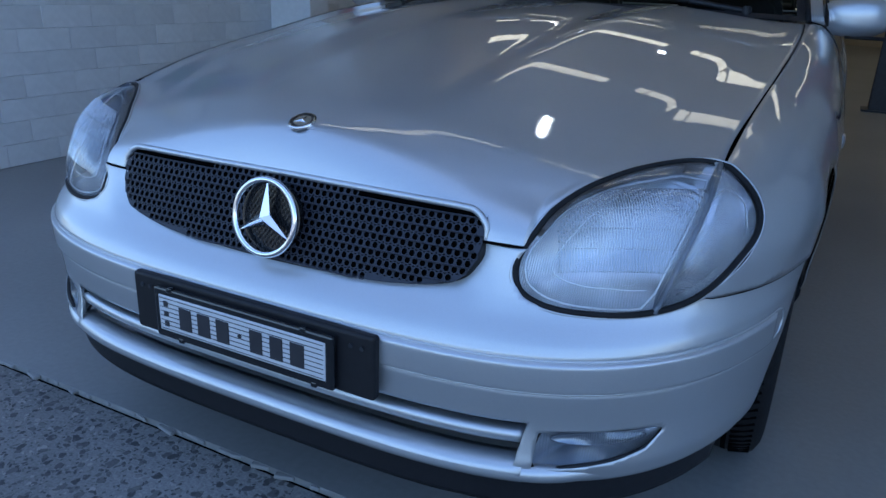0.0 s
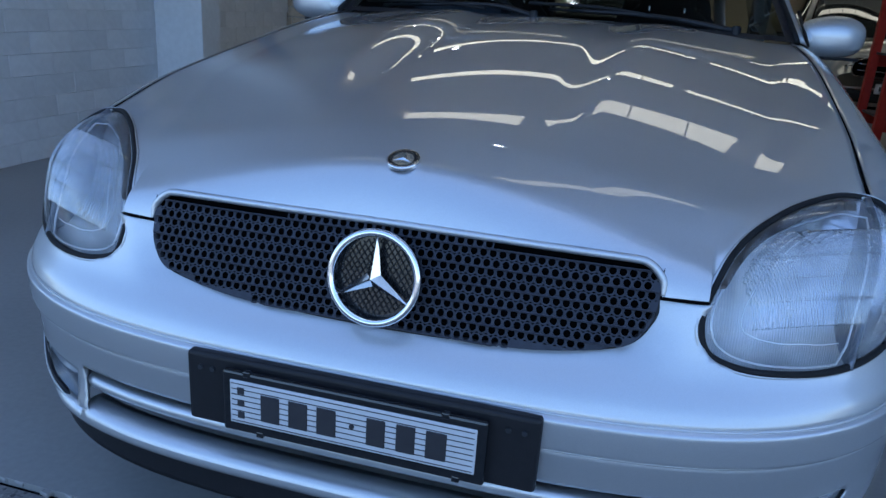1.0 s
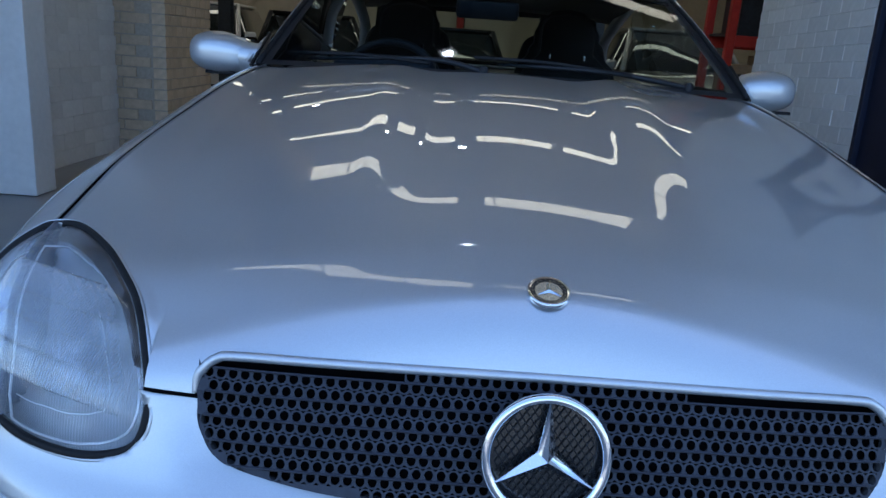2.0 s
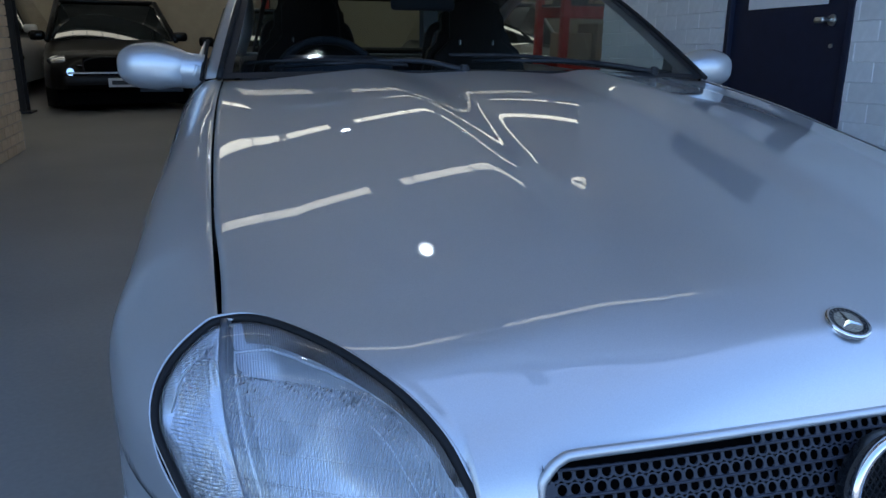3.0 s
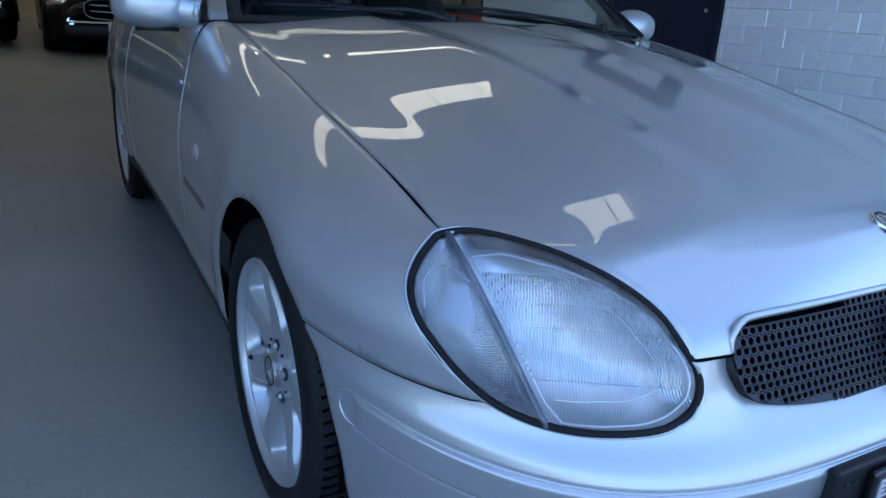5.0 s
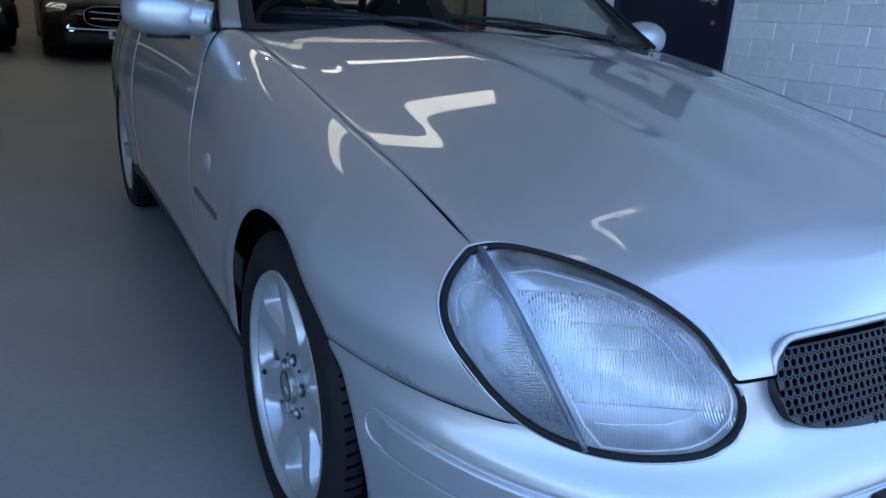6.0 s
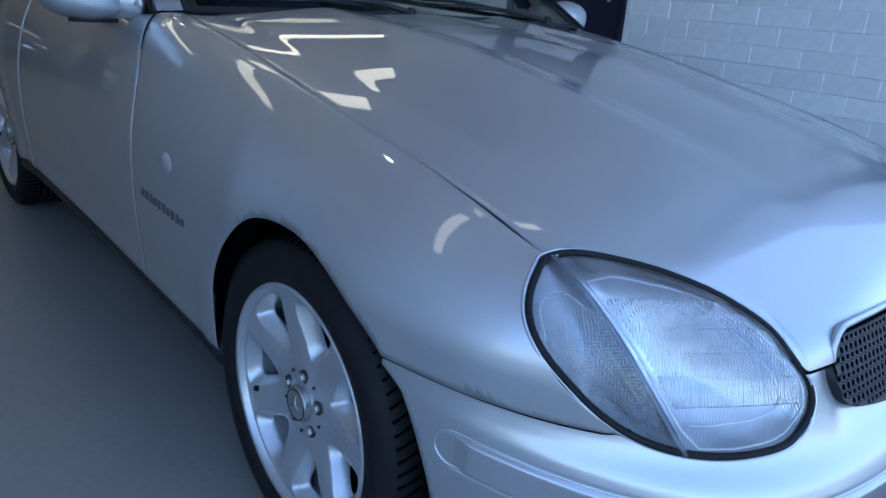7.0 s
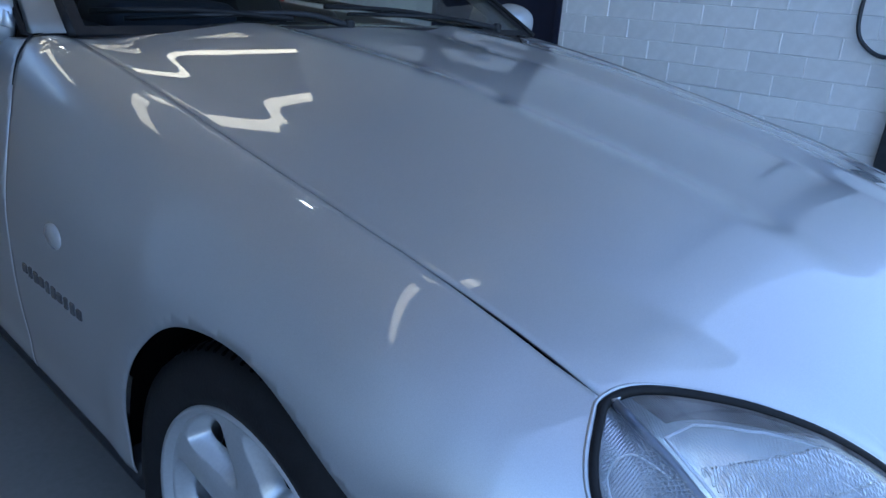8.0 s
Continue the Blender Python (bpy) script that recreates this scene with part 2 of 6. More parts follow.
def aggregate():
    """Weathered concrete with stones of mixed size and tone showing."""
    m = mat("exposed_aggregate", (0.185, 0.18, 0.172), 0.85, 0.0, 0.22, 160.0, 0.5, 90.0, 0.18, 2.2)
    nt = m.node_tree
    b = nt.nodes["Principled BSDF"]
    base = b.inputs["Base Color"].links[0].from_socket
    tc = nt.nodes.new("ShaderNodeTexCoord")
    wob = nt.nodes.new("ShaderNodeTexNoise")
    wob.inputs["Scale"].default_value = 35.0
    nt.links.new(tc.outputs["Object"], wob.inputs["Vector"])
    shift = nt.nodes.new("ShaderNodeVectorMath")
    shift.operation = "MULTIPLY_ADD"
    shift.inputs[1].default_value = (0.03, 0.03, 0.0)
    nt.links.new(wob.outputs["Color"], shift.inputs[0])
    nt.links.new(tc.outputs["Object"], shift.inputs[2])
    height = None
    for scale, reach in ((38.0, 0.34), (85.0, 0.30)):
        v = nt.nodes.new("ShaderNodeTexVoronoi")
        v.inputs["Scale"].default_value = scale
        nt.links.new(shift.outputs[0], v.inputs["Vector"])
        edge = nt.nodes.new("ShaderNodeMapRange")
        edge.inputs["From Min"].default_value, edge.inputs["From Max"].default_value = reach + 0.07, reach
        nt.links.new(v.outputs["Distance"], edge.inputs["Value"])
        sep = nt.nodes.new("ShaderNodeSeparateColor")
        nt.links.new(v.outputs["Color"], sep.inputs["Color"])
        tone = nt.nodes.new("ShaderNodeValToRGB")
        tone.color_ramp.elements[0].position, tone.color_ramp.elements[0].color = 0.1, (0.055, 0.055, 0.057, 1)
        tone.color_ramp.elements[1].position, tone.color_ramp.elements[1].color = 0.95, (0.27, 0.255, 0.235, 1)
        el = tone.color_ramp.elements.new(0.7)
        el.color = (0.12, 0.117, 0.112, 1)
        nt.links.new(sep.outputs[0], tone.inputs["Fac"])
        mixer = nt.nodes.new("ShaderNodeMixRGB")
        nt.links.new(edge.outputs[0], mixer.inputs["Fac"])
        nt.links.new(base, mixer.inputs["Color1"])
        nt.links.new(tone.outputs["Color"], mixer.inputs["Color2"])
        base = mixer.outputs["Color"]
        if height is None:
            height = edge.outputs[0]
    nt.links.new(base, b.inputs["Base Color"])
    bp = nt.nodes.new("ShaderNodeBump")
    bp.inputs["Strength"].default_value, bp.inputs["Distance"].default_value = 0.5, 0.003
    nt.links.new(height, bp.inputs["Height"])
    old = b.inputs["Normal"].links[0].from_socket
    nt.links.new(old, bp.inputs["Normal"])
    nt.links.new(bp.outputs["Normal"], b.inputs["Normal"])
    return m


AGGREGATE = aggregate()


# ---- mesh helpers ----
def mesh_ob(name, verts, faces, material, parent=None, label="", smooth=True, thick=0.0, mirror=False, weld=0.0):
    me = bpy.data.meshes.new(name)
    verts = [tuple(map(float, p)) for p in verts]
    faces = [tuple(f) for f in faces]
    if mirror:
        verts = [(-x, y, z) for x, y, z in verts]
        faces = [f[::-1] for f in faces]
    me.from_pydata(verts, [], faces)
    me.materials.append(material)
    if smooth:
        for p in me.polygons:
            p.use_smooth = True
    if weld:
        tidy = bmesh.new()
        tidy.from_mesh(me)
        bmesh.ops.remove_doubles(tidy, verts=tidy.verts, dist=weld)
        bmesh.ops.dissolve_degenerate(tidy, edges=tidy.edges, dist=weld * 0.5)
        bmesh.ops.delete(tidy, geom=[p for p in tidy.faces if p.calc_area() < 4e-8], context="FACES_ONLY")
        tidy.to_mesh(me)
        tidy.free()
    me.validate()
    ob = new(name, me)
    if parent:
        ob.parent = parent
    if label:
        tagged(ob, label)
    if thick:
        s = ob.modifiers.new("thickness", "SOLIDIFY")
        s.thickness, s.offset = thick, -1.0
    return ob


def part(name, bm, material, parent, label="", smooth=False):
    me = bpy.data.meshes.new(name)
    bm.to_mesh(me)
    bm.free()
    me.materials.append(material)
    if smooth:
        for p in me.polygons:
            p.use_smooth = True
    ob = new(name, me)
    if parent:
        ob.parent = parent
    if label:
        tagged(ob, label)
    return ob


def thing(name, label, category, at=(0, 0, 0), group="", kind="", turn=0.0):
    e = new(name)
    e.empty_display_size = 0.1
    e.matrix_basis = pose(*at, 0, 0, turn)
    return tagged(e, label, category, group, kind)


def box_bm(size, at=(0, 0, 0), bevel=0.0, seg=2, rot=(0, 0, 0), bm=None):
    own = bmesh.new()
    bmesh.ops.create_cube(own, size=1.0)
    bmesh.ops.scale(own, vec=size, verts=own.verts)
    if bevel:
        bmesh.ops.bevel(own, geom=own.edges[:], offset=bevel, segments=seg, affect="EDGES", profile=0.5)
    bmesh.ops.transform(own, matrix=pose(*at, *rot), verts=own.verts)
    if bm is None:
        return own
    tmp = bpy.data.meshes.new("tmp")
    own.to_mesh(tmp)
    own.free()
    bm.from_mesh(tmp)
    bpy.data.meshes.remove(tmp)
    return bm


def cyl_bm(r, h, at=(0, 0, 0), rot=(0, 0, 0), seg=24, r2=None, bevel=0.0):
    bm = bmesh.new()
    bmesh.ops.create_cone(bm, cap_ends=True, segments=seg, radius1=r, radius2=r if r2 is None else r2, depth=h)
    if bevel:
        bmesh.ops.bevel(bm, geom=[e for e in bm.edges if len(e.link_faces) == 2 and any(len(f.verts) > 4 for f in e.link_faces)],
                        offset=bevel, segments=2, affect="EDGES")
    bmesh.ops.transform(bm, matrix=pose(*at, *rot), verts=bm.verts)
    return bm


def curve(xs, ys):
    """A smooth monotone curve through a few knots."""
    xs, ys = np.array(xs, float), np.array(ys, float)
    h = np.diff(xs)
    d = np.diff(ys) / h
    m = np.empty_like(ys)
    m[0], m[-1] = d[0], d[-1]
    for i in range(1, len(xs) - 1):
        m[i] = 0.0 if d[i - 1] * d[i] <= 0 else 2 * d[i - 1] * d[i] / (d[i - 1] + d[i])

    def f(v):
        v = np.clip(np.asarray(v, float), xs[0], xs[-1])
        i = np.clip(np.searchsorted(xs, v) - 1, 0, len(xs) - 2)
        t = (v - xs[i]) / h[i]
        return (ys[i] * (1 + 2 * t) * (1 - t) ** 2 + h[i] * m[i] * t * (1 - t) ** 2
                + ys[i + 1] * t * t * (3 - 2 * t) + h[i] * m[i + 1] * t * t * (t - 1))
    return f


def spline(pts, n, closed=False):
    """Catmull-Rom points along a few controls."""
    p = [np.array(q, float) for q in pts]
    k = len(p)
    out = []
    spans = k if closed else k - 1
    for i in range(spans):
        a = p[(i - 1) % k] if closed or i > 0 else 2 * p[0] - p[1]
        b, c = p[i], p[(i + 1) % k]
        d = p[(i + 2) % k] if closed or i + 2 < k else 2 * p[-1] - p[-2]
        for t in np.arange(n) / n:
            out.append(0.5 * (2 * b + (c - a) * t + (2 * a - 5 * b + 4 * c - d) * t * t + (3 * b - a - 3 * c + d) * t ** 3))
    if not closed:
        out.append(p[-1])
    return np.array(out)


def tube(pts, r, seg=8, closed=False):
    """A round bar along points; returns vertices and faces. r may be a list."""
    pts = np.array(pts, float)
    n = len(pts)
    rs = np.full(n, r) if np.isscalar(r) else np.array(r)
    tan = np.roll(pts, -1, 0) - np.roll(pts, 1, 0)
    if not closed:
        tan[0], tan[-1] = pts[1] - pts[0], pts[-1] - pts[-2]
    tan /= np.linalg.norm(tan, axis=1)[:, None] + 1e-9
    ref = np.array((0.0, 0.0, 1.0)) if abs(tan[0][2]) < 0.9 else np.array((1.0, 0.0, 0.0))
    verts = []
    for i in range(n):
        side = np.cross(tan[i], ref)
        side /= np.linalg.norm(side)
        up = np.cross(side, tan[i])
        ref = up
        for j in range(seg):
            a = 2 * math.pi * j / seg
            verts.append(pts[i] + rs[i] * (math.cos(a) * side + math.sin(a) * up))
    faces = []
    for i in range(n if closed else n - 1):
        k = (i + 1) % n
        for j in range(seg):
            faces.append((i * seg + j, i * seg + (j + 1) % seg, k * seg + (j + 1) % seg, k * seg + j))
    if not closed:
        faces.append(tuple(range(seg))[::-1])
        faces.append(tuple((n - 1) * seg + j for j in range(seg)))
    return verts, faces


def lathe(profile, seg=48, axis="x"):
    """Turns (offset, radius) pairs round the x axis."""
    verts, faces = [], []
    n = len(profile)
    for j in range(seg):
        a = 2 * math.pi * j / seg
        for o, r in profile:
            verts.append((o, r * math.cos(a), r * math.sin(a)))
    for j in range(seg):
        k = (j + 1) % seg
        for i in range(n - 1):
            faces.append((j * n + i, j * n + i + 1, k * n + i + 1, k * n + i))
    return verts, faces


def grid_faces(nu, nv, keep=None):
    out = []
    for i in range(nu - 1):
        for j in range(nv - 1):
            if keep is None or keep[i, j]:
                out.append((i * nv + j, (i + 1) * nv + j, (i + 1) * nv + j + 1, i * nv + j + 1))
    return out


def inside(poly, u, v):
    r = np.zeros(u.shape, bool)
    k = len(poly)
    for i in range(k):
        (a, b), (c, d) = poly[i], poly[(i + 1) % k]
        if b == d:
            continue
        hit = ((b > v) != (d > v)) & (u < (c - a) * (v - b) / (d - b) + a)
        r ^= hit
    return r


def nearest(poly, u, v):
    best, bu, bv = np.full(u.shape, 1e9), u.copy(), v.copy()
    k = len(poly)
    for i in range(k):
        a, b = np.array(poly[i]), np.array(poly[(i + 1) % k])
        d = b - a
        t = np.clip(((u - a[0]) * d[0] + (v - a[1]) * d[1]) / (d @ d + 1e-12), 0, 1)
        pu, pv = a[0] + t * d[0], a[1] + t * d[1]
        e = np.hypot(u - pu, v - pv)
        w = e < best
        best[w], bu[w], bv[w] = e[w], pu[w], pv[w]
    return bu, bv


def cut(u, v, holes):
    """Cuts openings into a grid and draws its edge vertices onto their outlines. Returns u, v, kept faces."""
    keep = np.ones((u.shape[0] - 1, u.shape[1] - 1), bool)
    uc = (u[:-1, :-1] + u[1:, :-1] + u[1:, 1:] + u[:-1, 1:]) / 4
    vc = (v[:-1, :-1] + v[1:, :-1] + v[1:, 1:] + v[:-1, 1:]) / 4
    for poly in holes:
        hole = inside(poly, uc, vc)
        keep &= ~hole
        near, far = np.zeros(u.shape, bool), np.zeros(u.shape, bool)
        for a, b in ((slice(0, -1), slice(0, -1)), (slice(1, None), slice(0, -1)), (slice(0, -1), slice(1, None)), (slice(1, None), slice(1, None))):
            near[a, b] |= hole
            far[a, b] |= ~hole
        w = near & far
        pu, pv = nearest(poly, u[w], v[w])
        u[w], v[w] = pu, pv
    return u, v, keep


def polar_patch(outline, centre, bulge, normal, rings=10, flat=1.0):
    """A domed sheet inside a closed outline."""
    outline, centre, normal = np.array(outline), np.array(centre), np.array(normal) / np.linalg.norm(normal)
    off = (outline - centre) @ normal
    flat_line = outline - centre - off[:, None] * normal
    verts, faces = [centre + normal * bulge], []
    n = len(outline)
    for k in range(1, rings + 1):
        r = k / rings
        for p, d in zip(flat_line, off):
            verts.append(centre + p * r + normal * (d * r ** 2.2 + bulge * (1 - r * r) ** flat))
    for j in range(n):
        faces.append((0, 1 + j, 1 + (j + 1) % n))
    for k in range(rings - 1):
        for j in range(n):
            a, b = 1 + k * n + j, 1 + k * n + (j + 1) % n
            faces.append((a, a + n, b + n, b))
    return verts, faces


# ---- the shape of the silver roadster: x across, y to the rear, z up ----
NOSE_Y = curve([0.15, 0.20, 0.25, 0.275, 0.30, 0.34, 0.40, 0.45, 0.48, 0.525, 0.56, 0.62, 0.675],
               [0.03, -0.02, -0.046, -0.052, -0.046, -0.04, -0.045, -0.047, -0.036, -0.003, 0.014, 0.036, 0.055])
HALF_W = curve([0.15, 0.22, 0.30, 0.42, 0.58, 0.675], [0.80, 0.835, 0.852, 0.862, 0.862, 0.855])
YC, NPOW, LIFT = 0.60, 4.6, 0.032
HUB_Y, HUB_Z, WHEELBASE, ARCH_R = 0.755, 0.313, 2.40, 0.350
ARCH = curve([-0.3, 0.0, 0.2, 0.92, 1.27, 1.57, 1.88, 2.18, 2.43, 3.0, 3.4], [0.305, 0.306, 0.310, 0.335, 0.351, 0.350, 0.350, 0.359, 0.372, 0.385, 0.39])


def arch_r(t):
    """Wheel arch radius by angle: wider towards the front."""
    return ARCH(t)


def swell(v, a, b, s):
    """1 between a and b, falling smoothly to 0 over s."""
    return np.clip((v - a) / s + 0.5, 0, 1) * np.clip((b - v) / s + 0.5, 0, 1)


def contour(phi, z):
    """Point of the nose's plan outline at height z, at angle phi from straight ahead."""
    phi, z = np.broadcast_arrays(np.asarray(phi, float), np.asarray(z, float))
    w, length = HALF_W(z), YC - NOSE_Y(z)
    s, c = np.abs(np.sin(phi)), np.cos(phi)
    lo, hi = np.zeros(phi.shape), np.full(phi.shape, 1.2)
    for _ in range(34):
        r = (lo + hi) / 2
        out = (r * s / w) ** NPOW + (r * c / length) ** 2 > 1
        hi, lo = np.where(out, r, hi), np.where(out, lo, r)
    y = YC - lo * c
    strip = swell(z, 0.407, 0.462, 0.008) * np.clip((0.335 - y) / 0.02, 0, 1)
    lip = np.exp(-((z - 0.407) / 0.003) ** 2) + np.exp(-((z - 0.462) / 0.003) ** 2)
    r = lo + 0.007 * strip - 0.0045 * lip * np.clip((0.345 - y) / 0.02, 0, 1)
    x, y = r * np.sin(phi), YC - r * c
    lift = LIFT * np.clip(np.abs(x) / 0.8, 0, 1.1) ** 2.5 * np.clip((0.55 - z) / 0.07, 0, 1)
    return x, y, z + lift


def angle_of(x, y):
    return math.atan2(x, YC - y)


def front_edge(x, z=0.675):
    w, length = float(HALF_W(z)), YC - float(NOSE_Y(z))
    return YC - length * np.sqrt(np.clip(1 - (np.abs(x) / w) ** NPOW, 0, 1))


RISE = curve([0, 0.01, 0.02, 0.04, 0.056, 0.10, 0.153, 0.30, 0.60, 1.0, 1.5],
             [0, 0.031, 0.0544, 0.0696, 0.0768, 0.0946, 0.1129, 0.1472, 0.1998, 0.2546, 0.2875])
SIDE_DROP = curve([0.04, 0.09, 0.15, 0.196, 0.258, 0.328, 0.60, 0.92, 1.52], [0.0781, 0.0765, 0.0684, 0.0614, 0.0588, 0.0571, 0.0462, 0.0458, 0.0226])
EDGE_X = curve([0.03, 0.045, 0.09, 0.15, 0.196, 0.258, 0.30, 0.335, 0.40, 0.92, 1.522], [0.450, 0.454, 0.470, 0.503, 0.539, 0.592, 0.645, 0.700, 0.705, 0.718, 0.703])
VALLEY_X = curve([0.1, 0.35, 0.7, 1.6], [0.2124, 0.2188, 0.2266, 0.2646])
VALLEY_W = curve([0.2, 1.2], [0.091, 0.1672])
DOME_H = curve([0.10, 0.20, 0.32, 0.60, 1.0, 1.6], [0.0, 0.0013, 0.0099, 0.0248, 0.0295, 0.0186])
CREASE_X = curve([0.1, 0.23, 0.56, 0.93, 1.55], [0.487, 0.497, 0.579, 0.605, 0.625])
CREASE_BEND = curve([0.1, 0.3, 0.7, 1.5], [0.0188, 0.1606, 0.1487, 0.1265])
CROWN = curve([0.15, 0.9], [0.3643, 0.4112])


def smooth_step(t):
    t = np.clip(t, 0, 1)
    return t * t * (3 - 2 * t)


def hood_z(x, y):
    """Height of the hood: a flat middle, a raised dome either side, a hollow crease further out, edges falling to lamps and joints."""
    x, y = np.abs(np.asarray(x, float)), np.asarray(y, float)
    d = np.maximum(y - front_edge(x), 0)
    xe, h, a = EDGE_X(y), DOME_H(y), CROWN(y)
    side = np.minimum(x / xe, 1.08)
    fall = (np.sqrt(side * side + a * a) - a) / (np.sqrt(1 + a * a) - a)

    def ramp(v):
        u = v - CREASE_X(y)
        return (u + np.sqrt(u * u + 0.014 ** 2)) / 2

    hollow = CREASE_BEND(y) * (ramp(x) - ramp(0 * x) - fall * (ramp(xe) - ramp(0 * x)))
    return 0.675 + RISE(d) - (SIDE_DROP(y) + h) * fall + h * smooth_step((x - VALLEY_X(y)) / VALLEY_W(y) + 0.5) + hollow


def gap_x(y):
    u = np.clip((np.asarray(y, float) - 0.325) / 1.197, 0, 1)
    return 0.703 + 0.015 * 4 * u * (1 - u)


def flank_x(y, z):
    """Half width of the flank below the shoulder."""
    y, z = np.asarray(y, float), np.asarray(z, float)
    w = float(HALF_W(0.58))
    front = w * np.clip(1 - (np.clip(YC - y, 0, YC) / (YC - 0.0125)) ** 2, 1e-6, 1) ** (1 / NPOW)
    k = front / w
    tail = np.clip((y - 2.9) / 1.05, 0, 1)
    wide = 0.860 + 0.004 * np.cos((y - HUB_Y) * 2 * math.pi / WHEELBASE) - 0.10 * tail ** 2.2
    lower = 0.06 * np.clip((0.55 - z) / 0.4, 0, 1) ** 2
    rib = 0.006 * np.exp(-((z - 0.30) / 0.04) ** 2)
    flare = 0.004 * np.exp(-((np.hypot(y - HUB_Y, z - HUB_Z) - ARCH_R) / 0.045) ** 2) + 0.012 * np.exp(-((np.hypot(y - HUB_Y - WHEELBASE, z - HUB_Z) - ARCH_R) / 0.035) ** 2)
    return k * (wide - lower + rib) + flare * (y > 0.4)


BELT_Z = curve([1.5, 1.62, 1.8, 2.2, 3.0, 3.9], [0.9282, 0.9355, 0.938, 0.938, 0.93, 0.86])
BELT_X = curve([1.50, 1.535, 1.575, 1.617, 1.68, 1.8, 2.2, 3.0, 3.9], [0.7038, 0.7055, 0.728, 0.750, 0.762, 0.768, 0.770, 0.762, 0.66])
MID = 0.60


def shoulder(y):
    """The fender's top edge at station y."""
    if y < 0.40:
        x = float(gap_x(0.40))
        return float(gap_x(y)), float(hood_z(np.array(x), np.array(0.40))) - 0.235 * (0.40 - y)
    if y <= 1.52:
        x = float(gap_x(y))
        return x, float(hood_z(np.array(x), np.array(y)))
    return float(BELT_X(y)), float(BELT_Z(y))


def section(y, n_top=16, n_low=16, low=0.20):
    """Cross-section of the flank at y, from the shoulder down."""
    gx, gz = shoulder(y)
    mx = float(flank_x(y, MID))
    t = np.linspace(0, 1, n_top)
    w = float(smooth_step((y - 0.25) / 0.5))
    full = float(smooth_step((y - 0.80) / 0.80))
    belt_x = gx
    if y > 1.535:
        gx = 0.7045
    c1 = np.array((gx + (0.50 + 0.05 * w + 0.25 * full) * (mx - gx), gz - 0.18 * (1 - full) * (mx - gx)))
    c2 = np.array((mx, MID + (0.48 + 0.04 * w - 0.32 * full) * (gz - MID)))
    p0, p3 = np.array((gx, gz)), np.array((mx, MID))
    b = ((1 - t) ** 3)[:, None] * p0 + (3 * t * (1 - t) ** 2)[:, None] * c1 + (3 * t * t * (1 - t))[:, None] * c2 + (t ** 3)[:, None] * p3
    if belt_x > gx:
        # behind the screen's corner the panel ends at the belt line
        k = np.linspace(float(np.interp(belt_x, b[:, 0], t)), 1, n_top)
        b = np.c_[np.interp(k, t, b[:, 0]), np.interp(k, t, b[:, 1])]
    z = np.linspace(MID, low, n_low)[1:]
    return np.r_[b[:, 0], flank_x(y, z)], np.r_[b[:, 1], z]


def flank_panel(name, y0, y1, holes, parent, side, label="", step=0.018, low=0.20, top_z=None):
    ys = np.arange(y0, y1 + 1e-6, (y1 - y0) / max(4, round((y1 - y0) / step)))
    secs = [section(float(y), 30, 30, low) for y in ys]
    fine = [section(float(y), 160, 120, low) for y in ys]
    Z = np.array([s[1] for s in secs])
    if top_z is not None:
        lid = np.array([min(float(top_z(y)), z[0]) for y, z in zip(ys, Z)])[:, None]
        Z = low + (Z - low) * (np.maximum(lid, low + 0.01) - low) / (Z[:, :1] - low)
    X = np.array([np.interp(-z, -s[1], s[0]) for z, s in zip(Z, fine)])
    Y = np.repeat(ys[:, None], X.shape[1], 1)
    Y0, Z0 = Y.copy(), Z.copy()
    Y, Z, keep = cut(Y, Z, holes)
    for i, j in np.argwhere((Y != Y0) | (Z != Z0)):
        sx, sz = section(float(Y[i, j]), 160, 120, low - 0.05)
        X[i, j] = np.interp(-Z[i, j], -sz, sx)
    verts = np.c_[X.ravel(), Y.ravel(), Z.ravel()]
    faces = [f for f in grid_faces(*X.shape, keep)]
    return mesh_ob(name, verts, faces, SILVER, parent, label, thick=0.002, mirror=side < 0, weld=0.0006)


def arc(cy, cz, r, a0, a1, n=40):
    return [(cy + r * math.cos(a), cz + r * math.sin(a)) for a in np.linspace(radians(a0), radians(a1), n)]


def flip(pts, side):
    pts = np.array(pts, float).copy()
    pts[:, 0] *= side
    return pts


car = thing("car", "silver metallic two-seat roadster parked nose out on grey painted floor", "car")

# headlight outline: top, inner corner, bottom, outer edge
HL = [(0.668, 0.328, 0.730), (0.590, 0.258, 0.732), (0.538, 0.196, 0.717), (0.502, 0.150, 0.687), (0.469, 0.090, 0.645), (0.451, 0.047, 0.597), (0.472, 0.038, 0.547),
      (0.553, 0.072, 0.536), (0.658, 0.106, 0.542), (0.734, 0.152, 0.564), (0.769, 0.216, 0.610), (0.767, 0.292, 0.677), (0.735, 0.329, 0.727)]
HL_RAW = spline(HL, 8, True)


def seat_on_body(i, p):
    """Lays a point of the lamp outline onto the panel beside it."""
    x, y, z = p
    k = (i / 8.0) % 13
    if 4.2 < k < 6.2:
        return x, y, z
    if k <= 4.5 or k > 12.6:
        return x, y, float(hood_z(x, y))
    if k <= 10.3:
        p = contour(angle_of(x, y), z)
        return float(p[0]), float(p[1]), z
    sx, sz = section(float(y), 40, 20, 0.3)
    return float(np.interp(-z, -sz, sx)), y, z


